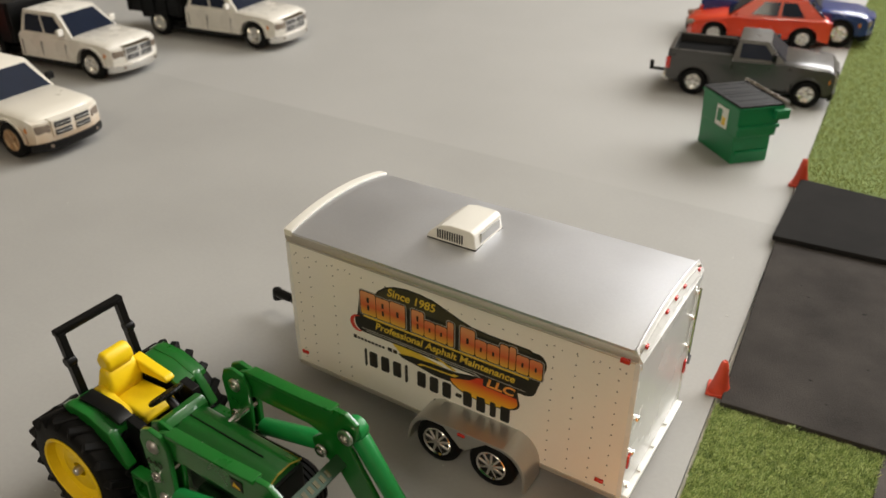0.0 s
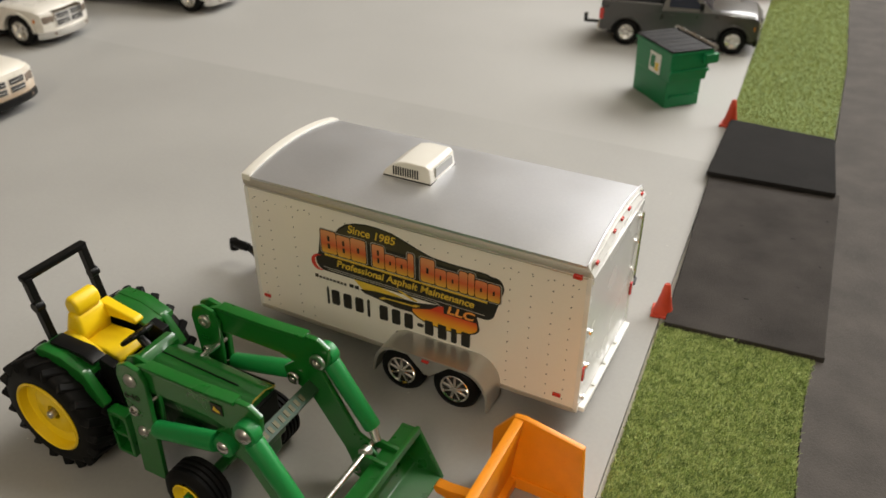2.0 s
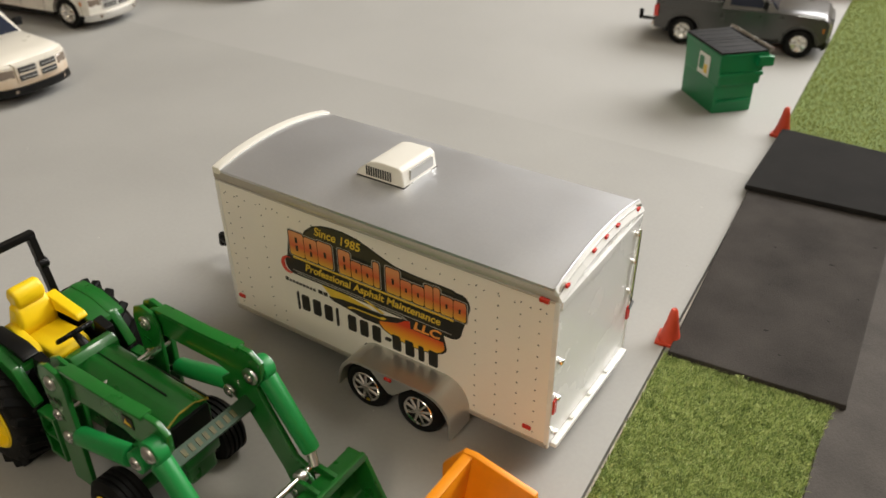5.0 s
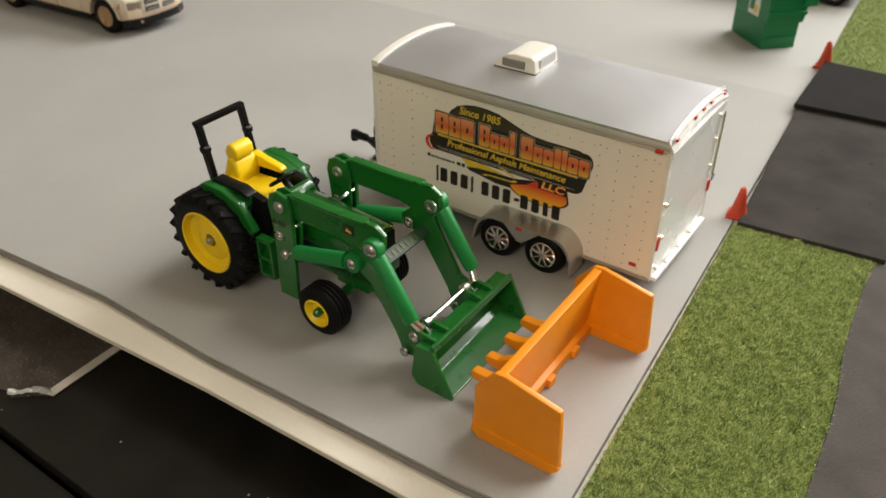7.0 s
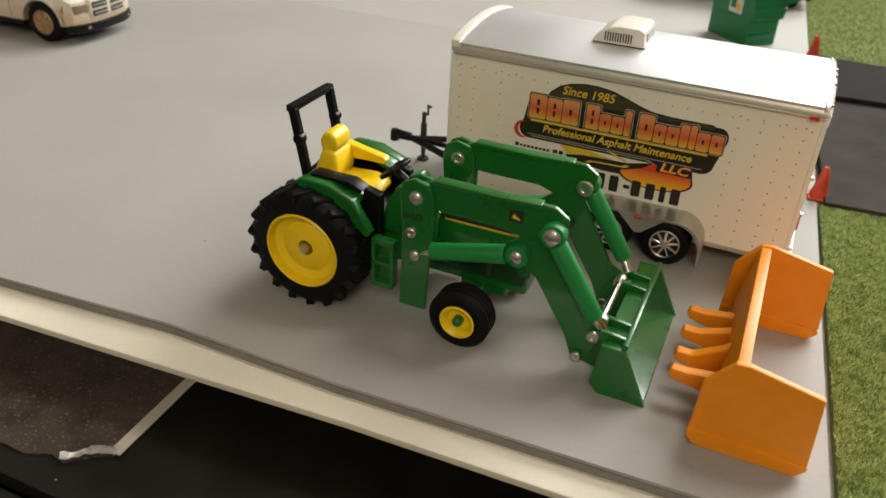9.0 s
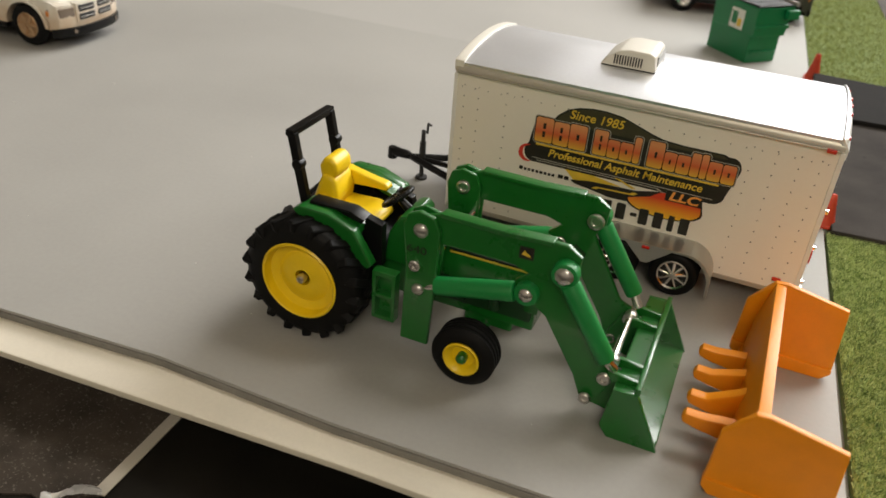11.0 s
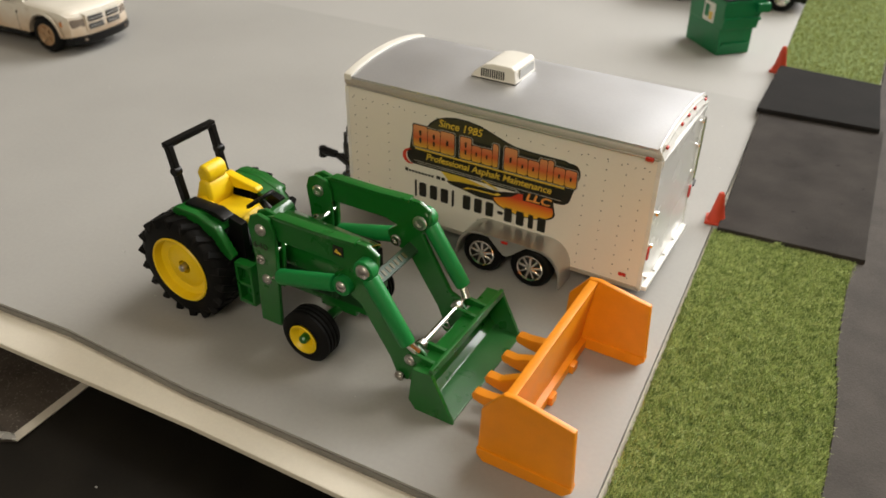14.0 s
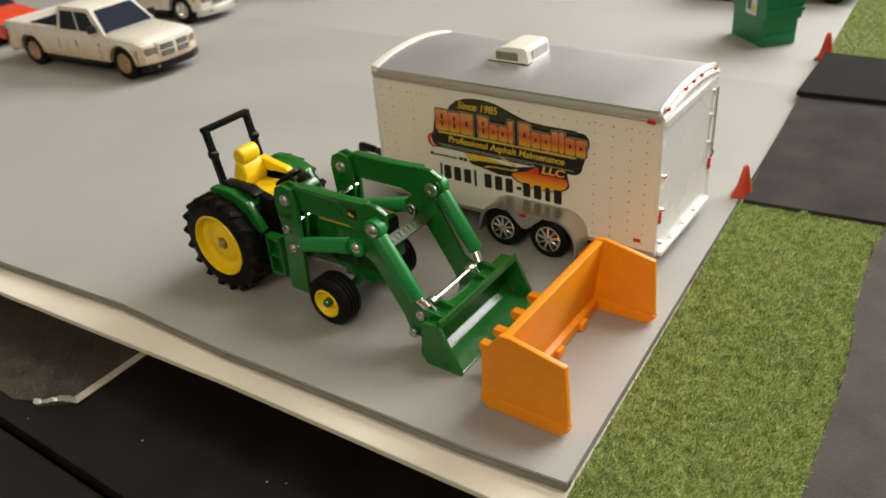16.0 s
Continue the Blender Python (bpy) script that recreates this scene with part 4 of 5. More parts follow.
# bucket
YB0, YB1 = -0.1035, -0.0465
bucket = part("bucket", prism([(-0.0530, 0.0040), (-0.0500, 0.0000), (-0.0345, 0.0000), (-0.0345, 0.0008), (-0.0455, 0.0034), (-0.0482, 0.0060), (-0.0498, 0.0105), (-0.0500, 0.0135), (-0.0490, 0.0165), (-0.0438, 0.0182), (-0.0434, 0.0198), (-0.0512, 0.0194)], YB0, YB1, 0.0004), M_GREEN, tractor, "green loader bucket")
for y in (YB0, YB1):
    part("bucket_side", prism([(-0.0532, 0.0040), (-0.0502, 0.0000), (-0.0340, 0.0000), (-0.0434, 0.0198), (-0.0512, 0.0196)], y - 0.0008, y + 0.0008, 0.0003), M_GREEN, bucket)
for s in (-1, 1):
    part("bucket_ear", prism([(-0.0628, 0.0070), (-0.0610, 0.0050), (-0.0520, 0.0030), (-0.0505, 0.0190), (-0.0545, 0.0228), (-0.0575, 0.0205), (-0.0615, 0.0120)], TC + s * 0.0158 - 0.0007, TC + s * 0.0158 + 0.0007, 0.0004), M_GREEN, bucket)
    for off in (0.0118, 0.0200):
        part("bucket_bracket", prism([(-0.0540, 0.0185), (-0.0438, 0.0190), (-0.0436, 0.0212), (-0.0520, 0.0222), (-0.0545, 0.0215)], TC + s * off - 0.0008, TC + s * off + 0.0008, 0.0003), M_GREEN, bucket)
    part("rod_collar", cyl((-0.0545, TC + s * 0.0122, 0.0212), (-0.0545, TC + s * 0.0150, 0.0212), 0.0023, seg=16, bev=0.0004), M_STEEL, bucket)
part("top_lip", box(-0.0448, -0.0430, YB0, YB1, 0.0185, 0.0218, 0.0005), M_GREEN, bucket)
part("bucket_rod", cyl((-0.0545, TC - 0.0150, 0.0212), (-0.0545, TC + 0.0205, 0.0212), 0.0012, seg=12), M_CHROME, bucket, "chrome cross rod")

# ---- orange box blade ----
blade = thing("snow_pusher", (-0.004, -0.0745, 0), "orange cast toy snow pusher with side wings", "snow pusher")
YN, YF = -0.1120, -0.0370
part("back_wall", prism([(-0.0150, 0.0030), (-0.0110, 0.0030), (-0.0098, 0.0150), (-0.0072, 0.0335), (-0.0108, 0.0335), (-0.0140, 0.0180)], YN, YF, 0.0006), M_ORANGE, blade, "tall orange back wall")
part("scraper_edge", prism([(-0.0160, 0.0000), (-0.0085, 0.0000), (-0.0085, 0.0045), (-0.0120, 0.0060), (-0.0160, 0.0045)], YN, YF, 0.0008), M_ORANGE, blade)
for y, s in ((YN, -1), (YF, 1)):
    wing = part("side_wing", prism([(-0.0195, 0.0020), (-0.0165, 0.0000), (0.0125, 0.0000), (0.0160, 0.0035), (0.0145, 0.0298), (-0.0070, 0.0342), (-0.0110, 0.0338), (-0.0185, 0.0240)], y - 0.0012, y + 0.0012, 0.0006), M_ORANGE, blade, "orange side wing")
    part("wing_shoe", prism([(-0.0195, 0.0030), (-0.0170, 0.0000), (0.0130, 0.0000), (0.0160, 0.0030), (0.0160, 0.0050), (-0.0195, 0.0060)], y - 0.0019, y + 0.0019, 0.0006), M_ORANGE, wing)
for y, rise in ((-0.0605, 0.0), (-0.0735, 0.003), (-0.0870, 0.006), (-0.0970, 0.0)):
    part("prong", prism([(-0.0130, 0.0085), (-0.0125, 0.0165 + rise), (-0.0150, 0.0160 + rise * 0.7), (-0.0240, 0.0148), (-0.0288, 0.0150), (-0.0298, 0.0132), (-0.0290, 0.0112), (-0.0240, 0.0100)], y - 0.0020, y + 0.0020, 0.0008), M_ORANGE, blade, "orange mounting prong")
for y in (-0.0540, -0.0745, -0.0960):
    part("wear_block", box(-0.0100, -0.0066, y - 0.0025, y + 0.0025, 0.0, 0.0040, 0.0008), M_ORANGE, blade)


# ---- model vehicles ----
def wheel_set(car, wb0, wb1, half, r, rim_mat, wide=0.0075):
    for x in (wb0, wb1):
        for s in (-1, 1):
            yo = s * half
            prof = [(r * 0.60, -0.0004), (r * 0.70, 0.0), (r * 0.93, -0.0004), (r, -0.0016), (r, -wide + 0.001), (r * 0.94, -wide), (r * 0.55, -wide)]
            w = part("wheel", lathe([(a, h * s) for a, h in prof], (x, yo, r), "y", 28), M_TYRE, car, "black tyre with bright rim", smooth=50)
            part("rim", lathe([(a, h * s) for a, h in ((r * 0.64, -0.0006), (r * 0.58, 0.0), (r * 0.52, -0.0014), (r * 0.16, -0.0022), (r * 0.14, -0.0008), (0.0002, -0.0006))], (x, yo, r), "y", 24), rim_mat, w)
            for k in range(6):
                a = math.pi * k / 3
                part("spoke", cyl((x + r * 0.15 * math.cos(a), yo - s * 0.0010, r + r * 0.15 * math.sin(a)), (x + r * 0.55 * math.cos(a), yo - s * 0.0008, r + r * 0.55 * math.sin(a)), r * 0.09, r * 0.07, 6), rim_mat, w)


def shaped(bm, half, z_mid=0.024, z_top=0.036):
    """Rounds a body that bar() carried across: shoulders, leaning sides and a crowned hood."""
    for v in bm.verts:
        u = v.co.y / half
        g = 1 - (1 - min(1.0, abs(u))) ** 1.8
        rise = min(1.0, max(0.0, (v.co.z - z_mid) / (z_top - z_mid)))
        low = min(1.0, max(0.0, (z_mid - 0.004 - v.co.z) / 0.012))
        crown = 0.0012 * (1 - g * g) if -0.048 < v.co.x < -0.004 else 0.0
        v.co.y = math.copysign(half * g * (1 - 0.05 * rise * rise - 0.03 * low * low), u)
        v.co.z += rise * (crown - 0.0026 * g ** 9)
    return bm


def side_body(points_top, wb0, wb1, r, z0, x0, x1, half):
    """Lower body outline with two wheel arches, carried across the width."""
    ar = r * 1.22
    low = [(x0, z0)] + [(x, max(z + r * 0.95, z0)) for x, z in arc(wb0, 0, ar, ar, 180, 0, 10)] + [(x, max(z + r * 0.95, z0)) for x, z in arc(wb1, 0, ar, ar, 180, 0, 10)] + [(x1, z0)]
    return bar(low + points_top, -half, half, 18)


def arch_flares(body, places, r, half, paint):
    for cx in places:
        for s in (-1, 1):
            rim = arc(cx, r * 0.95, r * 1.32, r * 1.32, 176, 4, 12) + arc(cx, r * 0.95, r * 1.20, r * 1.20, 4, 176, 12)
            part("wheel_arch", prism(rim, s * half - 0.0012, s * half + 0.0005, 0.0003), paint, body, smooth=70)


def cabin(x0, x1, tx0, tx1, zb, zt, half, inset, bev=0.0030):
    bm = bmesh.new()
    low = [bm.verts.new(p) for p in ((x0, -half, zb), (x1, -half, zb), (x1, half, zb), (x0, half, zb))]
    top = [bm.verts.new(p) for p in ((tx0, -half + inset, zt), (tx1, -half + inset, zt), (tx1, half - inset, zt), (tx0, half - inset, zt))]
    bm.faces.new(low[::-1])
    bm.faces.new(top)
    for i in range(4):
        bm.faces.new((low[i], low[(i + 1) % 4], top[(i + 1) % 4], top[i]))
    return bevelled(bm, bev, 3)


def pane(corners, out, thick=0.0008):
    """A thin window pane on four corners, pushed out along a normal."""
    bm = bmesh.new()
    n = Vector(out).normalized() * thick
    c = [Vector(p) for p in corners]
    low = [bm.verts.new(p - n * 0.6) for p in c]
    top = [bm.verts.new(p + n * 0.4) for p in c]
    bm.faces.new(low)
    bm.faces.new(top[::-1])
    for i in range(4):
        bm.faces.new((low[i], low[(i + 1) % 4], top[(i + 1) % 4], top[i]))
    bmesh.ops.recalc_face_normals(bm, faces=bm.faces)
    return bm


def nosed(bm, half, reach=0.022, amount=0.12):
    """Draws the corners of a vehicle's nose in, so that it is rounded in plan."""
    for v in bm.verts:
        f = min(1.3, max(0.0, (v.co.x + reach) / reach))
        g = abs(v.co.y) / half
        v.co.y *= 1 - amount * f * f * 0.6
        v.co.x -= 0.0055 * f * g ** 3
    return bm


def lerp(a, b, f):
    return a + (b - a) * f


def side_windows(car, x0, x1, tx0, tx1, zb, zt, half, inset, splits, name="side_window"):
    for s in (-1, 1):
        for f0, f1 in splits:
            lo, hi = 0.12, 0.84
            pts = []
            for f, v in ((f0, lo), (f1, lo), (f1, hi), (f0, hi)):
                pts.append((lerp(lerp(x0, tx0, v), lerp(x1, tx1, v), f), s * (half - inset * v), lerp(zb, zt, v)))
            part(name, pane(pts, (0, s, 0.25)), M_GLASS, car, "dark tinted window")


def end_window(car, xb, xt, zb, zt, half, inset, name, d):
    pts = []
    for f, v in ((-0.91, 0.06), (0.91, 0.06), (0.83, 0.88), (-0.83, 0.88)):
        pts.append((lerp(xb, xt, v), f * (half - inset * v), lerp(zb, zt, v)))
    part(name, pane(pts, (d * (zt - zb), 0, abs(xb - xt))), M_GLASS, car, "dark blue-tinted glass")


def browned(name, base, low_col):
    """Paint that blends in blotches into a second colour towards the bottom."""
    m = mat(name, base, 0.3, var=0.02, coat=0.3)
    n, l = m.node_tree.nodes, m.node_tree.links
    bsdf = n["Principled BSDF"]
    old = bsdf.inputs["Base Color"].links[0].from_socket
    tc, sep, blotch, add, step, mix = (n.new(k) for k in ("ShaderNodeTexCoord", "ShaderNodeSeparateXYZ", "ShaderNodeTexNoise", "ShaderNodeMath", "ShaderNodeMapRange", "ShaderNodeMix"))
    blotch.inputs["Scale"].default_value, blotch.inputs["Detail"].default_value = 110, 6
    add.operation, add.inputs[1].default_value = "MULTIPLY_ADD", 0.022
    l.new(tc.outputs["Object"], sep.inputs[0])
    l.new(tc.outputs["Object"], blotch.inputs["Vector"])
    l.new(blotch.outputs["Fac"], add.inputs[0])
    l.new(sep.outputs["Z"], add.inputs[2])
    l.new(add.outputs[0], step.inputs["Value"])
    step.inputs["From Min"].default_value, step.inputs["From Max"].default_value = 0.024, 0.041
    step.inputs["To Min"].default_value, step.inputs["To Max"].default_value = 0.75, 0.0
    mix.data_type = "RGBA"
    l.new(step.outputs["Result"], mix.inputs[0])
    l.new(old, mix.inputs[6])
    mix.inputs[7].default_value = (*low_col, 1)
    l.new(mix.outputs[2], bsdf.inputs["Base Color"])
    return m


M_BROWNED = browned("browned_white_paint", (0.74, 0.70, 0.61), (0.52, 0.34, 0.18))


def pickup(label, at, turn, paint, rim_mat, bed="box", L=0.186, half=0.030, crew=True, lift=0.0, group=""):
    """A scale-model pickup that heads along +x; its origin lies under the middle of its front bumper."""
    car = thing("model_pickup", at, label, "pickup truck", group, "", turn, False)
    r, wf, wr = 0.0135, -0.0285, -0.0285 - (0.122 if L > 0.16 else 0.090)
    zb = 0.0345
    cab_r = -0.112 if crew else -0.086
    if L < 0.16:
        r, cab_r = 0.0112, -0.090
    top = [(-0.0005, 0.0150), (-0.0005, 0.0270), (-0.0040, 0.0315), (-0.0120, 0.0335), (-0.0480, zb + 0.0015), (-0.0520, zb + 0.0005)]
    body_end = -L if bed == "box" else cab_r - 0.002
    top += [(cab_r, zb), (cab_r, 0.0302), (body_end, 0.0302)] if bed == "box" else [(body_end, zb)]
    z0 = 0.0120
    if bed == "box":
        bm = side_body(top, wr, wf, r, z0, body_end, -0.0005, half)
    else:
        low = [(body_end, z0)] + [(x, max(z + r * 0.95, z0)) for x, z in arc(wf, 0, r * 1.22, r * 1.22, 180, 0, 10)] + [(-0.0005, z0)]
        bm = bar(low + top, -half, half, 18)
    bm = shaped(bm, half)
    body = part("body", nosed(bm, half), paint, car, "painted body with wheel arches", smooth=50)
    arch_flares(body, (wr, wf) if bed == "box" else (wf,), r, half, paint)
    fas = bar([(-0.0060, 0.0130), (0.0016, 0.0140), (0.0024, 0.0200), (0.0012, 0.0285), (-0.0060, 0.0310)], -half, half, 8)
    part("fascia", nosed(fas, half), paint, body)
    part("grille_frame", nosed(bar([(-0.004, 0.0165), (0.0028, 0.0172), (0.0030, 0.0290), (-0.004, 0.0304)], -half * 0.60, half * 0.60, 8), half), paint if bed == "box" else M_CHROME, body, "grille surround")
    for s in (-1, 1):
        for k in (0, 1):
            part("grille_opening", nosed(box(0.0010, 0.0036, min(s * 0.0020, s * half * 0.54), max(s * 0.0020, s * half * 0.54), 0.0182 + k * 0.0054, 0.0222 + k * 0.0056, 0.0004), half), M_GRILLE, body, "dark grille opening")
            part("grille_bar", nosed(box(0.0014, 0.0039, min(s * 0.0024, s * half * 0.52), max(s * 0.0024, s * half * 0.52), 0.0199 + k * 0.0055, 0.0205 + k * 0.0055, 0.0001), half), M_CHROME, body)
        lamp = part("headlight", nosed(box(-0.0085, 0.0024, min(s * half * 0.62, s * half * 0.985), max(s * half * 0.62, s * half * 0.985), 0.0205, 0.0268, 0.0014, 3), half), M_LAMP, body, "clear headlight")
        part("turn_signal", nosed(box(-0.0098, -0.0050, min(s * half * 0.9, s * half * 0.995), max(s * half * 0.9, s * half * 0.995), 0.0212, 0.0250, 0.0008), half), M_SIGNAL, lamp, "amber turn signal")
        part("fog_light", nosed(cyl((0.0020, s * half * 0.72, 0.0116), (0.0042, s * half * 0.72, 0.0116), 0.0013, seg=10), half), M_LAMP, body)
        part("mirror", box(-0.0590, -0.0555, min(s * (half - 0.002), s * (half + 0.0050)), max(s * (half - 0.002), s * (half + 0.0050)), 0.0365, 0.0425, 0.0012, 3), M_BLACKP if bed == "box" else M_CARW, body, "door mirror")
        for xx in (-0.0560, -0.0860) if not crew else (-0.0560, -0.0860, cab_r + 0.002):
            part("door_seam", box(xx - 0.00013, xx + 0.00013, min(s * (half - 0.002), s * (half + 0.00005)), max(s * (half - 0.002), s * (half + 0.00005)), 0.0140, 0.0280), M_GRILLE, body)
        for xx in ((-0.0790, -0.1040) if crew else (-0.0790,)):
            part("door_handle", box(xx - 0.004, xx, s * (half - 0.0006) - 0.0006, s * (half - 0.0006) + 0.0006, 0.0280, 0.0292, 0.0002), paint, body)
        part("sill", box(wr + r * 1.3, wf - r * 1.3, min(s * half * 0.9, s * (half + 0.0004)), max(s * half * 0.9, s * (half + 0.0004)), 0.0095, 0.0125, 0.0004), M_BLACKP, body)
    bum = bar([(-0.006, 0.0075), (0.0028, 0.0082), (0.0038, 0.0105), (0.0036, 0.0140), (-0.006, 0.0142)], -half, half, 8)
    part("front_bumper", nosed(bum, half), M_BLACKP if bed == "box" else M_CHROME, body, "front bumper")
    part("underbody", box(wr - 0.02 if bed != "box" else -L + 0.006, -0.008, -half * 0.72, half * 0.72, 0.0070, 0.0160, 0.001), M_BLACKP, body)
    ins = 0.0056
    x1, x0, t1, t0, zt = -0.0465, cab_r, (-0.0680 if L > 0.16 else -0.0640), cab_r + 0.0035, (0.0538 if L > 0.16 else 0.0490)
    part("cab", cabin(x0, x1, t0, t1, zb - 0.002, zt, half - 0.0022, ins, 0.0042), paint, body, smooth=50)
    side_windows(body, x0, x1, t0, t1, zb - 0.001, zt, half - 0.0021, ins, ((0.08, 0.45), (0.50, 0.86)) if crew else ((0.12, 0.82),))
    end_window(body, x1, t1, zb - 0.001, zt, half - 0.0021, ins, "windscreen", 1)
    end_window(body, x0, t0, zb - 0.001, zt, half - 0.0021, ins, "rear_window", -1)
    if bed == "box":
        part("bed_liner", box(-L + 0.004, cab_r - 0.001, -half + 0.003, half - 0.003, 0.0296, 0.0308, 0.0002), M_LINER, body, "black open load bed")
        for s in (-1, 1):
            part("bed_rail", box(-L, cab_r, min(s * (half - 0.0040), s * (half - 0.0006)), max(s * (half - 0.0040), s * (half - 0.0006)), 0.0265, zb + 0.0030, 0.0009, 3), paint, body)
        part("tailgate", box(-L, -L + 0.0035, -half + 0.0006, half - 0.0006, 0.0150, zb + 0.0028, 0.0008), paint, body)
        part("rear_bumper", box(-L - 0.003, -L + 0.003, -half * 0.95, half * 0.95, 0.0095, 0.0140, 0.0008), M_CHROME, body)
        for s in (-1, 1):
            part("tail_light", box(-L - 0.0006, -L + 0.003, s * half - 0.003, s * half + 0.0004, 0.0220, 0.0310, 0.0004), M_RED, body)
    else:
        tall = 0.060 if bed == "tall" else 0.044
        b = part("dump_bed", box(wr - 0.040, cab_r - 0.004, -half - 0.002, half + 0.002, 0.0230, tall, 0.001), M_BLACKP, car, "black dump body")
        for k in range(5):
            xk = lerp(wr - 0.036, cab_r - 0.008, k / 4)
            for s in (-1, 1):
                part("bed_post", box(xk - 0.0015, xk + 0.0015, s * (half + 0.0025) - 0.001, s * (half + 0.0025) + 0.001, 0.0230, tall, 0.0004), M_BLACKP, b)
        part("frame_rail", box(wr - 0.038, cab_r, -half * 0.5, half * 0.5, 0.0120, 0.0240, 0.001), M_BLACKP, car)
    wheel_set(car, wr, wf, half + 0.0004, r, rim_mat)
    return car


pickup("white model pickup, browner towards the bottom, with black open load bed", (-0.462, 0.1075, 0), 3.5, M_BROWNED, M_AMBER, group="white pickups on the lot")
pickup("white model pickup with tall black dump body", (-0.566, 0.2520, 0), 8, M_CARW, M_CHROME, "tall", group="white pickups on the lot")
pickup("white model pickup with low black dump body", (-0.508, 0.3990, 0), 7, M_CARW, M_CHROME, "low", group="white pickups on the lot")
grey = pickup("dark grey model pickup with short cab and tow hook", (-0.008, 0.5160, 0), 10, M_CARG, M_CHROME, L=0.142, half=0.029, crew=False)
# the short nose of the older pickup
for child in grey.children_recursive:
    if child.data and child.name.split(".")[0] not in ("wheel", "rim", "spoke"):
        for v in child.data.vertices:
            if v.co.x > -0.0135:
                v.co.x = -0.0135 + (v.co.x + 0.0135) * 0.45
part("tow_hook", union(cyl((-0.142, 0, 0.0105), (-0.158, 0, 0.0105), 0.0014, seg=8), cyl((-0.158, 0, 0.0095), (-0.158, 0, 0.0175), 0.0018, seg=10)), M_BLACKP, grey, "black tow hook")
pickup("dark blue model pickup", (-0.016, 0.7150, 0), 10, M_CARB, M_CHROME, L=0.165, half=0.029, crew=True)


def hatchback(label, at, turn, paint):
    car = thing("model_car", at, label, "car", "", "", turn, False)
    half, r, wf, wr, L = 0.0270, 0.0112, -0.0270, -0.1120, 0.1360
    top = [(-0.0005, 0.0120), (-0.0010, 0.0200), (-0.0080, 0.0250), (-0.0380, 0.0300), (-0.0480, 0.0310), (-L + 0.006, 0.0320), (-L, 0.0280)]
    body = part("body", nosed(shaped(side_body(top, wr, wf, r, 0.0085, -L, -0.0005, half), half, 0.020, 0.031), half, 0.02, 0.10), paint, car, "glossy painted body", smooth=45)
    x1, x0, t1, t0, zb, zt = -0.0380, -L + 0.004, -0.0640, -L + 0.026, 0.0300, 0.0470
    part("cab", cabin(x0, x1, t0, t1, zb - 0.002, zt, half - 0.0022, 0.0062, 0.0042), paint, body, smooth=55)
    side_windows(body, x0, x1, t0, t1, zb, zt, half - 0.0021, 0.0062, ((0.22, 0.46), (0.50, 0.78)))
    end_window(body, x1, t1, zb, zt, half - 0.0021, 0.0062, "windscreen", 1)
    end_window(body, x0, t0, zb, zt, half - 0.0021, 0.0062, "rear_window", -1)
    for s in (-1, 1):
        part("roof_rail", box(t0 + 0.004, t1 - 0.004, s * 0.0160 - 0.0008, s * 0.0160 + 0.0008, zt - 0.0004, zt + 0.0018, 0.0005), paint, body)
        part("headlight", box(-0.0080, 0.0004, s * 0.0200 - 0.0045, s * 0.0200 + 0.0045, 0.0185, 0.0222, 0.0010), M_LAMP, body)
        part("tail_light", box(-L - 0.0008, -L + 0.004, s * 0.0225 - 0.003, s * 0.0225 + 0.003, 0.0220, 0.0290, 0.0008), M_RED, body)
        part("mirror", box(-0.0480, -0.0450, min(s * half, s * (half + 0.004)), max(s * half, s * (half + 0.004)), 0.0315, 0.0350, 0.0008), paint, body)
    arch_flares(body, (wr, wf), r, half, paint)
    part("grille", box(-0.0010, 0.0008, -0.0130, 0.0130, 0.0110, 0.0170, 0.0006), M_GRILLE, body)
    part("underbody", box(-L + 0.008, -0.008, -half * 0.75, half * 0.75, 0.0055, 0.0120, 0.001), M_BLACKP, body)
    wheel_set(car, wr, wf, half + 0.0002, r, M_CHROME, 0.0065)
    return car


hatchback("glossy red model hatchback car", (-0.182, 0.6450, 0), 196, M_CARR)
hatchback("red model car parked behind the white pickup", (-0.700, 0.1150, 0), 8, M_CARR)

# ---- dumpster ----
dump = thing("dumpster", (-0.060, 0.372, 0), "green plastic toy dumpster with black lid", "dumpster", turn=0, world_coords=False)
dump.matrix_world = pose(-0.0490, 0.3360, 0, 0, 0, 46) @ Matrix.Diagonal((1, 1, 1.12, 1))
DW, DD = 0.0285, 0.0480
body_d = part("body", union(prism([(0.0, 0.0), (DW, 0.0), (DW, 0.0185), (-0.0004, 0.0185)], 0.0030, DD, 0.0008), prism([(-0.0006, 0.0180), (DW + 0.0010, 0.0180), (DW + 0.0030, 0.0370), (-0.0016, 0.0370)], 0.0002, DD, 0.0010)), M_DUMP, dump, "green moulded bin with stepped side")
part("ridge", box(-0.0010, DW + 0.0022, -0.0012, 0.0010, 0.0235, 0.0262, 0.0008), M_DUMP, body_d)
part("ridge", box(0.0020, DW - 0.002, 0.0014, 0.0040, 0.0060, 0.0085, 0.0008), M_DUMP, body_d)
part("rim", box(-0.0022, DW + 0.0036, -0.0014, DD + 0.0006, 0.0358, 0.0378, 0.0007), M_DUMP, body_d)
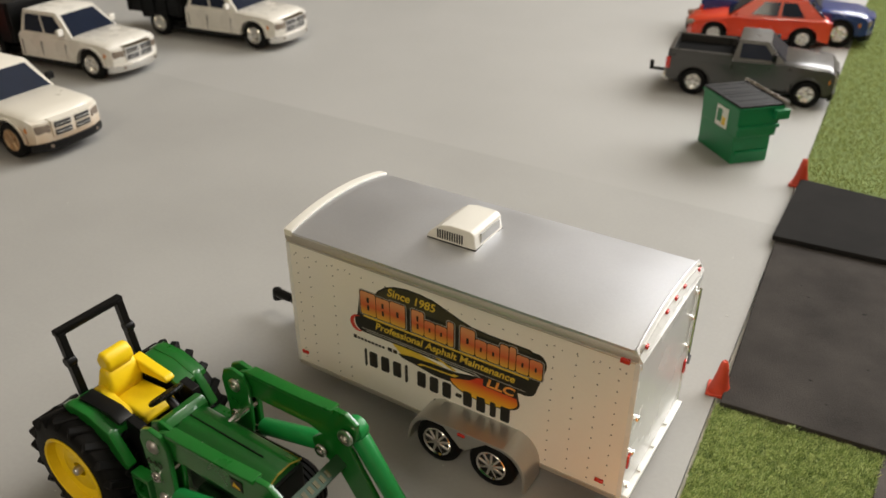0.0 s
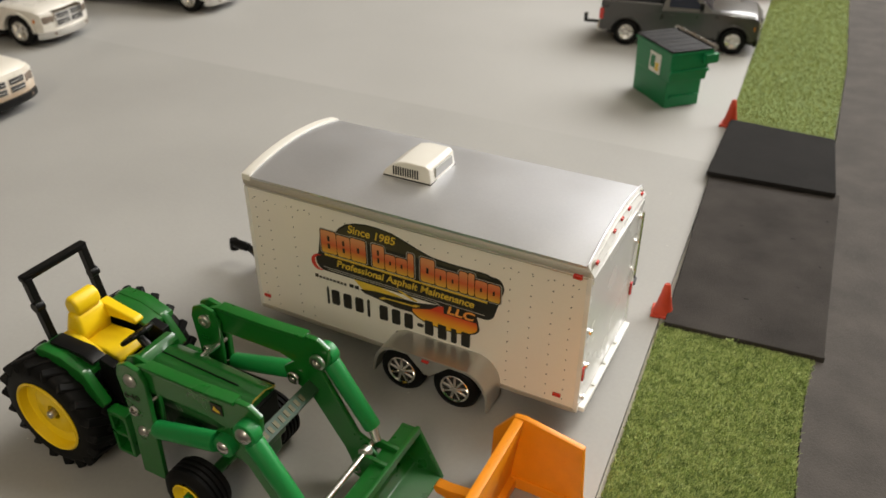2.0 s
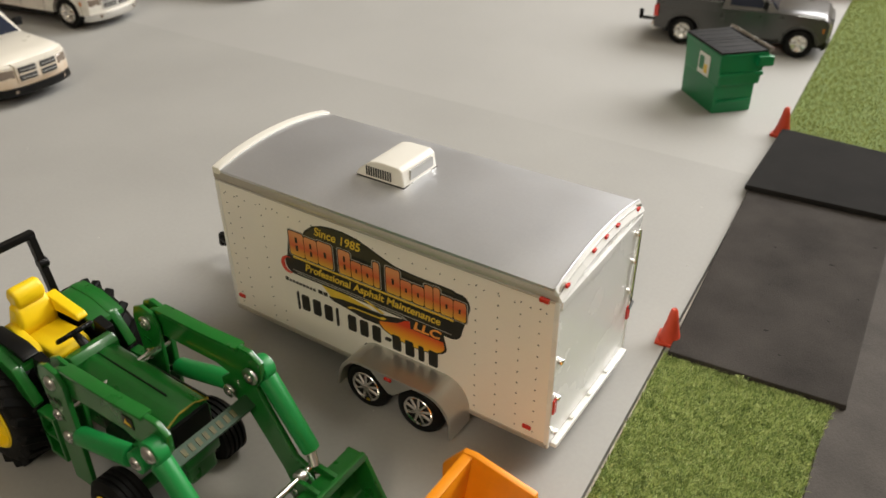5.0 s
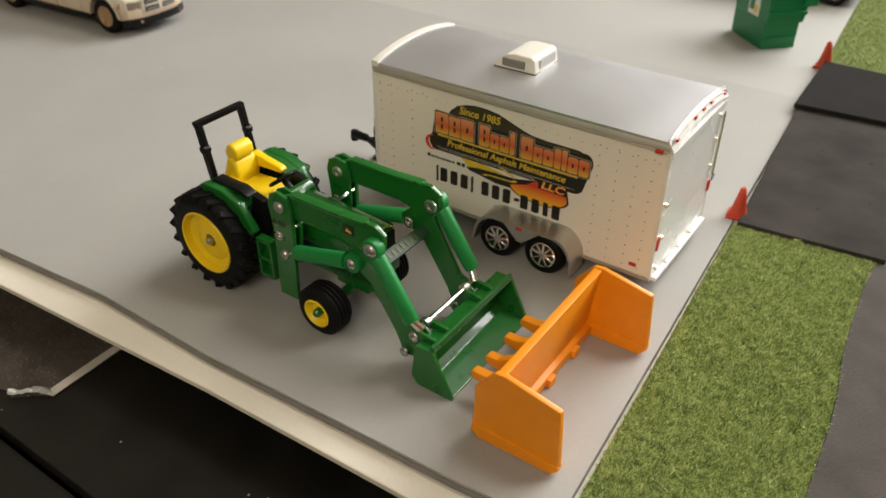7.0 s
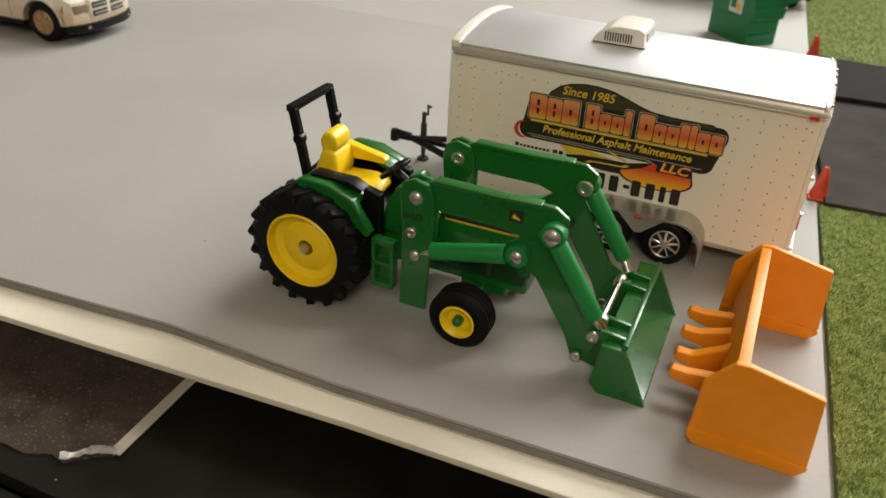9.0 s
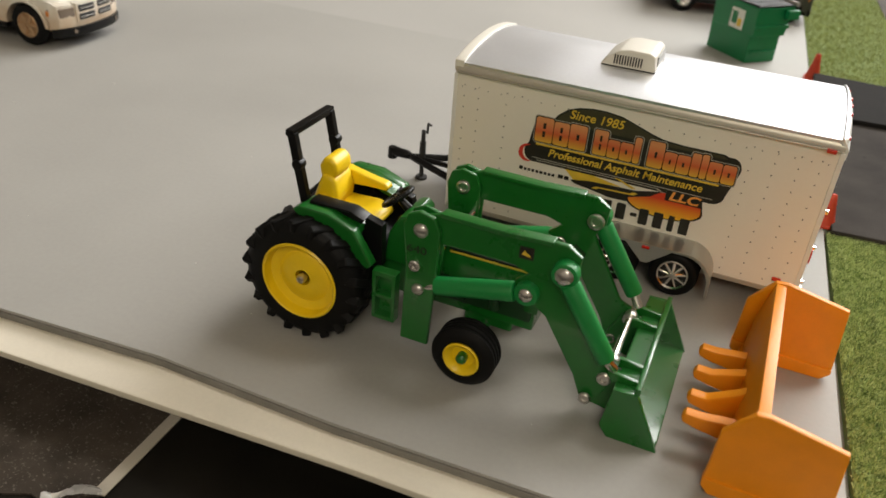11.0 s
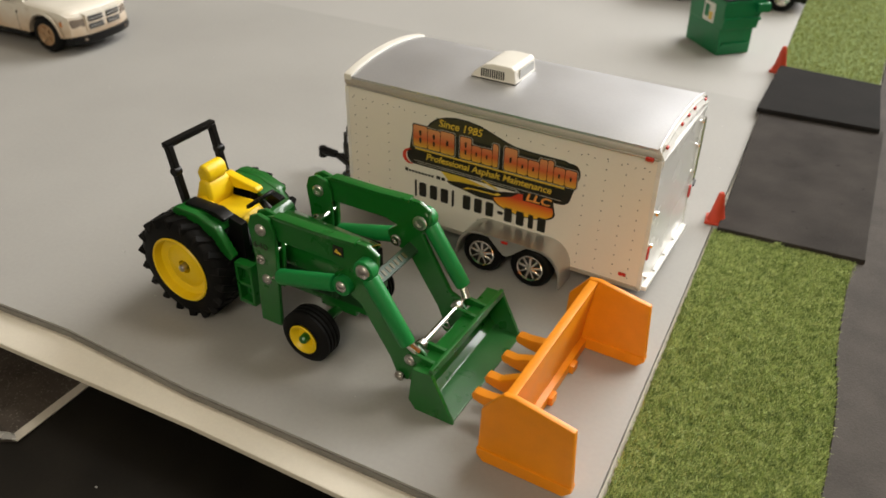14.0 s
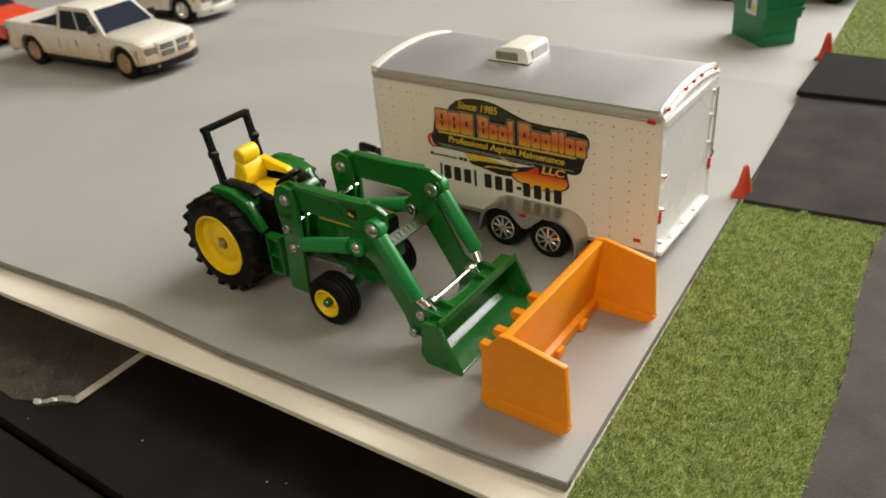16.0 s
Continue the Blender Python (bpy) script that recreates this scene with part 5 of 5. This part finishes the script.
for y0, y1 in ((-0.0010, DD * 0.5 - 0.0004), (DD * 0.5 + 0.0004, DD)):
    lid = part("lid", box(-0.0020, DW + 0.0030, y0, y1, 0.0378, 0.0392, 0.0005), M_LID, dump, "black ribbed lid half")
    for k in range(3):
        yy = lerp(y0 + 0.004, y1 - 0.004, k / 2)
        part("lid_rib", box(0.0010, DW - 0.001, yy - 0.0012, yy + 0.0012, 0.0390, 0.0395, 0.0002), M_LID, lid)
part("hinge_rod", cyl((DW + 0.0040, -0.003, 0.0396), (DW + 0.0040, DD + 0.001, 0.0396), 0.0014, seg=12), M_STEEL, dump, "pale metal rod")
for y in (-0.0030, DD + 0.0020):
    part("lift_pocket", box(DW - 0.0050, DW + 0.0060, y - 0.0020, y + 0.0022, 0.0300, 0.0362, 0.0010), M_DUMP, dump)
label_d = part("label", box(-0.0020, -0.0010, 0.0130, 0.0270, 0.0200, 0.0330, 0.0002), M_PAPER, dump, "white label with green and yellow blots")
part("label_blot", box(-0.0023, -0.0017, 0.0195, 0.0250, 0.0230, 0.0310), M_DUMP, label_d)
part("label_blot", box(-0.0023, -0.0017, 0.0145, 0.0185, 0.0220, 0.0270), M_INKY, label_d)


# ---- traffic cones ----
def cone(at, tall, lean):
    c = thing("traffic_cone", at, "small orange-red toy traffic cone", "traffic cone", "cones at the ramp", world_coords=False)
    c.matrix_world = pose(*at, 0, 0, lean)
    k = tall / 0.0165
    part("base", box(-0.0052 * k, 0.0052 * k, -0.0052 * k, 0.0052 * k, 0, 0.0014 * k, 0.0005), M_CONE, c)
    part("body", lathe([(0.0046 * k, 0.0014 * k), (0.0043 * k, 0.0024 * k), (0.0031 * k, 0.0068 * k), (0.0032 * k, 0.0072 * k), (0.0022 * k, 0.0112 * k), (0.0023 * k, 0.0116 * k), (0.0014 * k, 0.0160 * k), (0.0010 * k, 0.0165 * k), (0.0002, 0.0160 * k)], (0, 0, 0), "z", 22), M_CONE, c, smooth=50)
    return c


cone((0.0120, 0.0905, 0.0), 0.0168, 8)
cone((-0.0022, 0.3285, 0.0003), 0.0190, -4)

# ---- rubber ramp mats ----
mat_a = prism([(0.0150, 0.0800), (0.0835, 0.0862), (0.0830, 0.0900), (0.0760, 0.2480), (0.0015, 0.2440), (0.0025, 0.2350)], -0.002, 0.0030, 0.0006, "xy")
single("ramp_mat", mat_a, M_PAD, "dark grey rubber mat lying on the turf", "mat", group="ramp mats")
mat_b = prism([(0.0004, 0.2370), (0.0735, 0.2425), (0.0660, 0.3230), (-0.0020, 0.3262)], 0.0031, 0.0062, 0.0006, "xy")
single("ramp_mat", mat_b, M_RUBBER, "black rubber mat lapped over the other mat", "mat", group="ramp mats")

# dark scuffs and pits on the lower mat
scuff = bmesh.new()
rng_m = random.Random(21)
for k in range(9):
    cx, cy, rr = rng_m.uniform(0.022, 0.074), rng_m.uniform(0.098, 0.225), rng_m.uniform(0.0003, 0.0009)
    ring = [(cx + rr * rng_m.uniform(0.5, 1.3) * math.cos(math.radians(a)) * 1.5, cy + rr * rng_m.uniform(0.4, 1.0) * math.sin(math.radians(a))) for a in range(0, 360, 40)]
    merge(scuff, prism(ring, 0.0029, 0.00304, 0, "xy"))
tagged(single("scuff_mark", scuff, M_RUBBER, "small dark scuffs worn into the rubber mat", "scuff"), kind="stuff")


# ---- turf ----
def turf(name, outline, z, blades, tall, seed, label, fibre):
    single("turf_base", prism(outline, -0.0035, z, 0, "xy"), M_TURF, "green backing of the turf", "turf", "structure")
    rng = np.random.default_rng(seed)
    xs, ys = np.array([p[0] for p in outline]), np.array([p[1] for p in outline])
    x, y = rng.uniform(xs.min(), xs.max(), blades * 2), rng.uniform(ys.min(), ys.max(), blades * 2)
    inside = np.zeros(len(x), bool)
    for i in range(len(xs)):
        j = i - 1
        cross = (ys[i] > y) != (ys[j] > y)
        at = (xs[j] - xs[i]) * (y - ys[i]) / (ys[j] - ys[i] + 1e-12) + xs[i]
        inside ^= cross & (x < at)
    x, y = x[inside][:blades], y[inside][:blades]
    n = len(x)
    a, h, w = rng.uniform(0, 6.283, n), tall * rng.uniform(0.5, 1.25, n), tall * rng.uniform(0.16, 0.30, n)
    lean = tall * rng.normal(0.25, 0.6, (n, 2))
    dx, dy = w * np.cos(a), w * np.sin(a)
    v = np.empty((n, 3, 3))
    v[:, 0] = np.c_[x - dx, y - dy, np.full(n, z - 0.0002)]
    v[:, 1] = np.c_[x + dx, y + dy, np.full(n, z - 0.0002)]
    v[:, 2] = np.c_[x + lean[:, 0], y + lean[:, 1], z + h]
    me = bpy.data.meshes.new(name)
    me.from_pydata(v.reshape(-1, 3).tolist(), [], np.arange(3 * n).reshape(-1, 3).tolist())
    me.materials.append(fibre)
    ob = new(name, me)
    return tagged(ob, label, "grass", "", "stuff")


def blade_material(name, low, middle, high):
    m = bpy.data.materials.new(name)
    m.use_nodes = True
    n, l = m.node_tree.nodes, m.node_tree.links
    geo, ramp, tc, big = n.new("ShaderNodeNewGeometry"), n.new("ShaderNodeValToRGB"), n.new("ShaderNodeTexCoord"), n.new("ShaderNodeTexNoise")
    big.inputs["Scale"].default_value, big.inputs["Detail"].default_value = 240, 7
    l.new(tc.outputs["Object"], big.inputs["Vector"])
    add = n.new("ShaderNodeMath")
    add.operation = "MULTIPLY_ADD"
    l.new(geo.outputs["Random Per Island"], add.inputs[0])
    add.inputs[1].default_value = 0.8
    half = n.new("ShaderNodeMath")
    half.operation = "MULTIPLY_ADD"
    l.new(big.outputs["Fac"], half.inputs[0])
    half.inputs[1].default_value, half.inputs[2].default_value = 1.0, -0.36
    l.new(half.outputs[0], add.inputs[2])
    l.new(add.outputs[0], ramp.inputs[0])
    e = ramp.color_ramp.elements
    e[0].position, e[0].color = 0.1, (*low, 1)
    e[1].position, e[1].color = 0.9, (*high, 1)
    mid = e.new(0.5)
    mid.color = (*middle, 1)
    l.new(ramp.outputs[0], n["Principled BSDF"].inputs["Base Color"])
    n["Principled BSDF"].inputs["Roughness"].default_value = 0.7
    return m


M_BLADE = blade_material("turf_fibre", (0.085, 0.14, 0.034), (0.34, 0.435, 0.135), (0.60, 0.67, 0.29))
M_BLADE_DRY = blade_material("dry_turf_fibre", (0.13, 0.155, 0.030), (0.28, 0.33, 0.075), (0.42, 0.46, 0.14))
road_edge = [p for p in ROAD_L if p[1] < 0.085]
near = [(edge_x(-0.150) + 0.0006, -0.150), (0.0890, -0.150)] + [(x - 0.0006, y) for x, y in road_edge if y > -0.15] + [(0.0795, 0.0870), (edge_x(0.081) + 0.0006, 0.0810)]
turf("turf", near, 0.0002, 110000, 0.0013, 3, "green model turf with fine matted fibres", M_BLADE)
far = [(edge_x(0.326) + 0.0006, 0.3262), (0.0660, 0.3200)] + [(x - 0.0006, y) for x, y in ROAD_L if 0.325 < y < 1.3] + [(edge_x(1.3), 1.30)]
turf("turf", far, 0.0002, 100000, 0.0012, 5, "yellowish green model turf strip", M_BLADE_DRY)
rng_s = random.Random(9)
# a loose tuft on the edge of the mat
tuft = bmesh.new()
for k in range(60):
    a, rr = rng_s.uniform(0, 6.28), rng_s.uniform(0, 0.0022)
    p = Vector((0.0445 + rr * math.cos(a), 0.0805 + rr * math.sin(a), 0.0008 + rng_s.uniform(0, 0.002)))
    q = p + Vector((rng_s.uniform(-0.0014, 0.0014), rng_s.uniform(-0.0014, 0.0014), rng_s.uniform(-0.0004, 0.0016)))
    merge(tuft, cyl(p, q, 0.0002, 0.0001, 4))
tagged(single("grass_tuft", tuft, M_BLADE, "loose dry tuft of model grass", "grass"), kind="stuff")
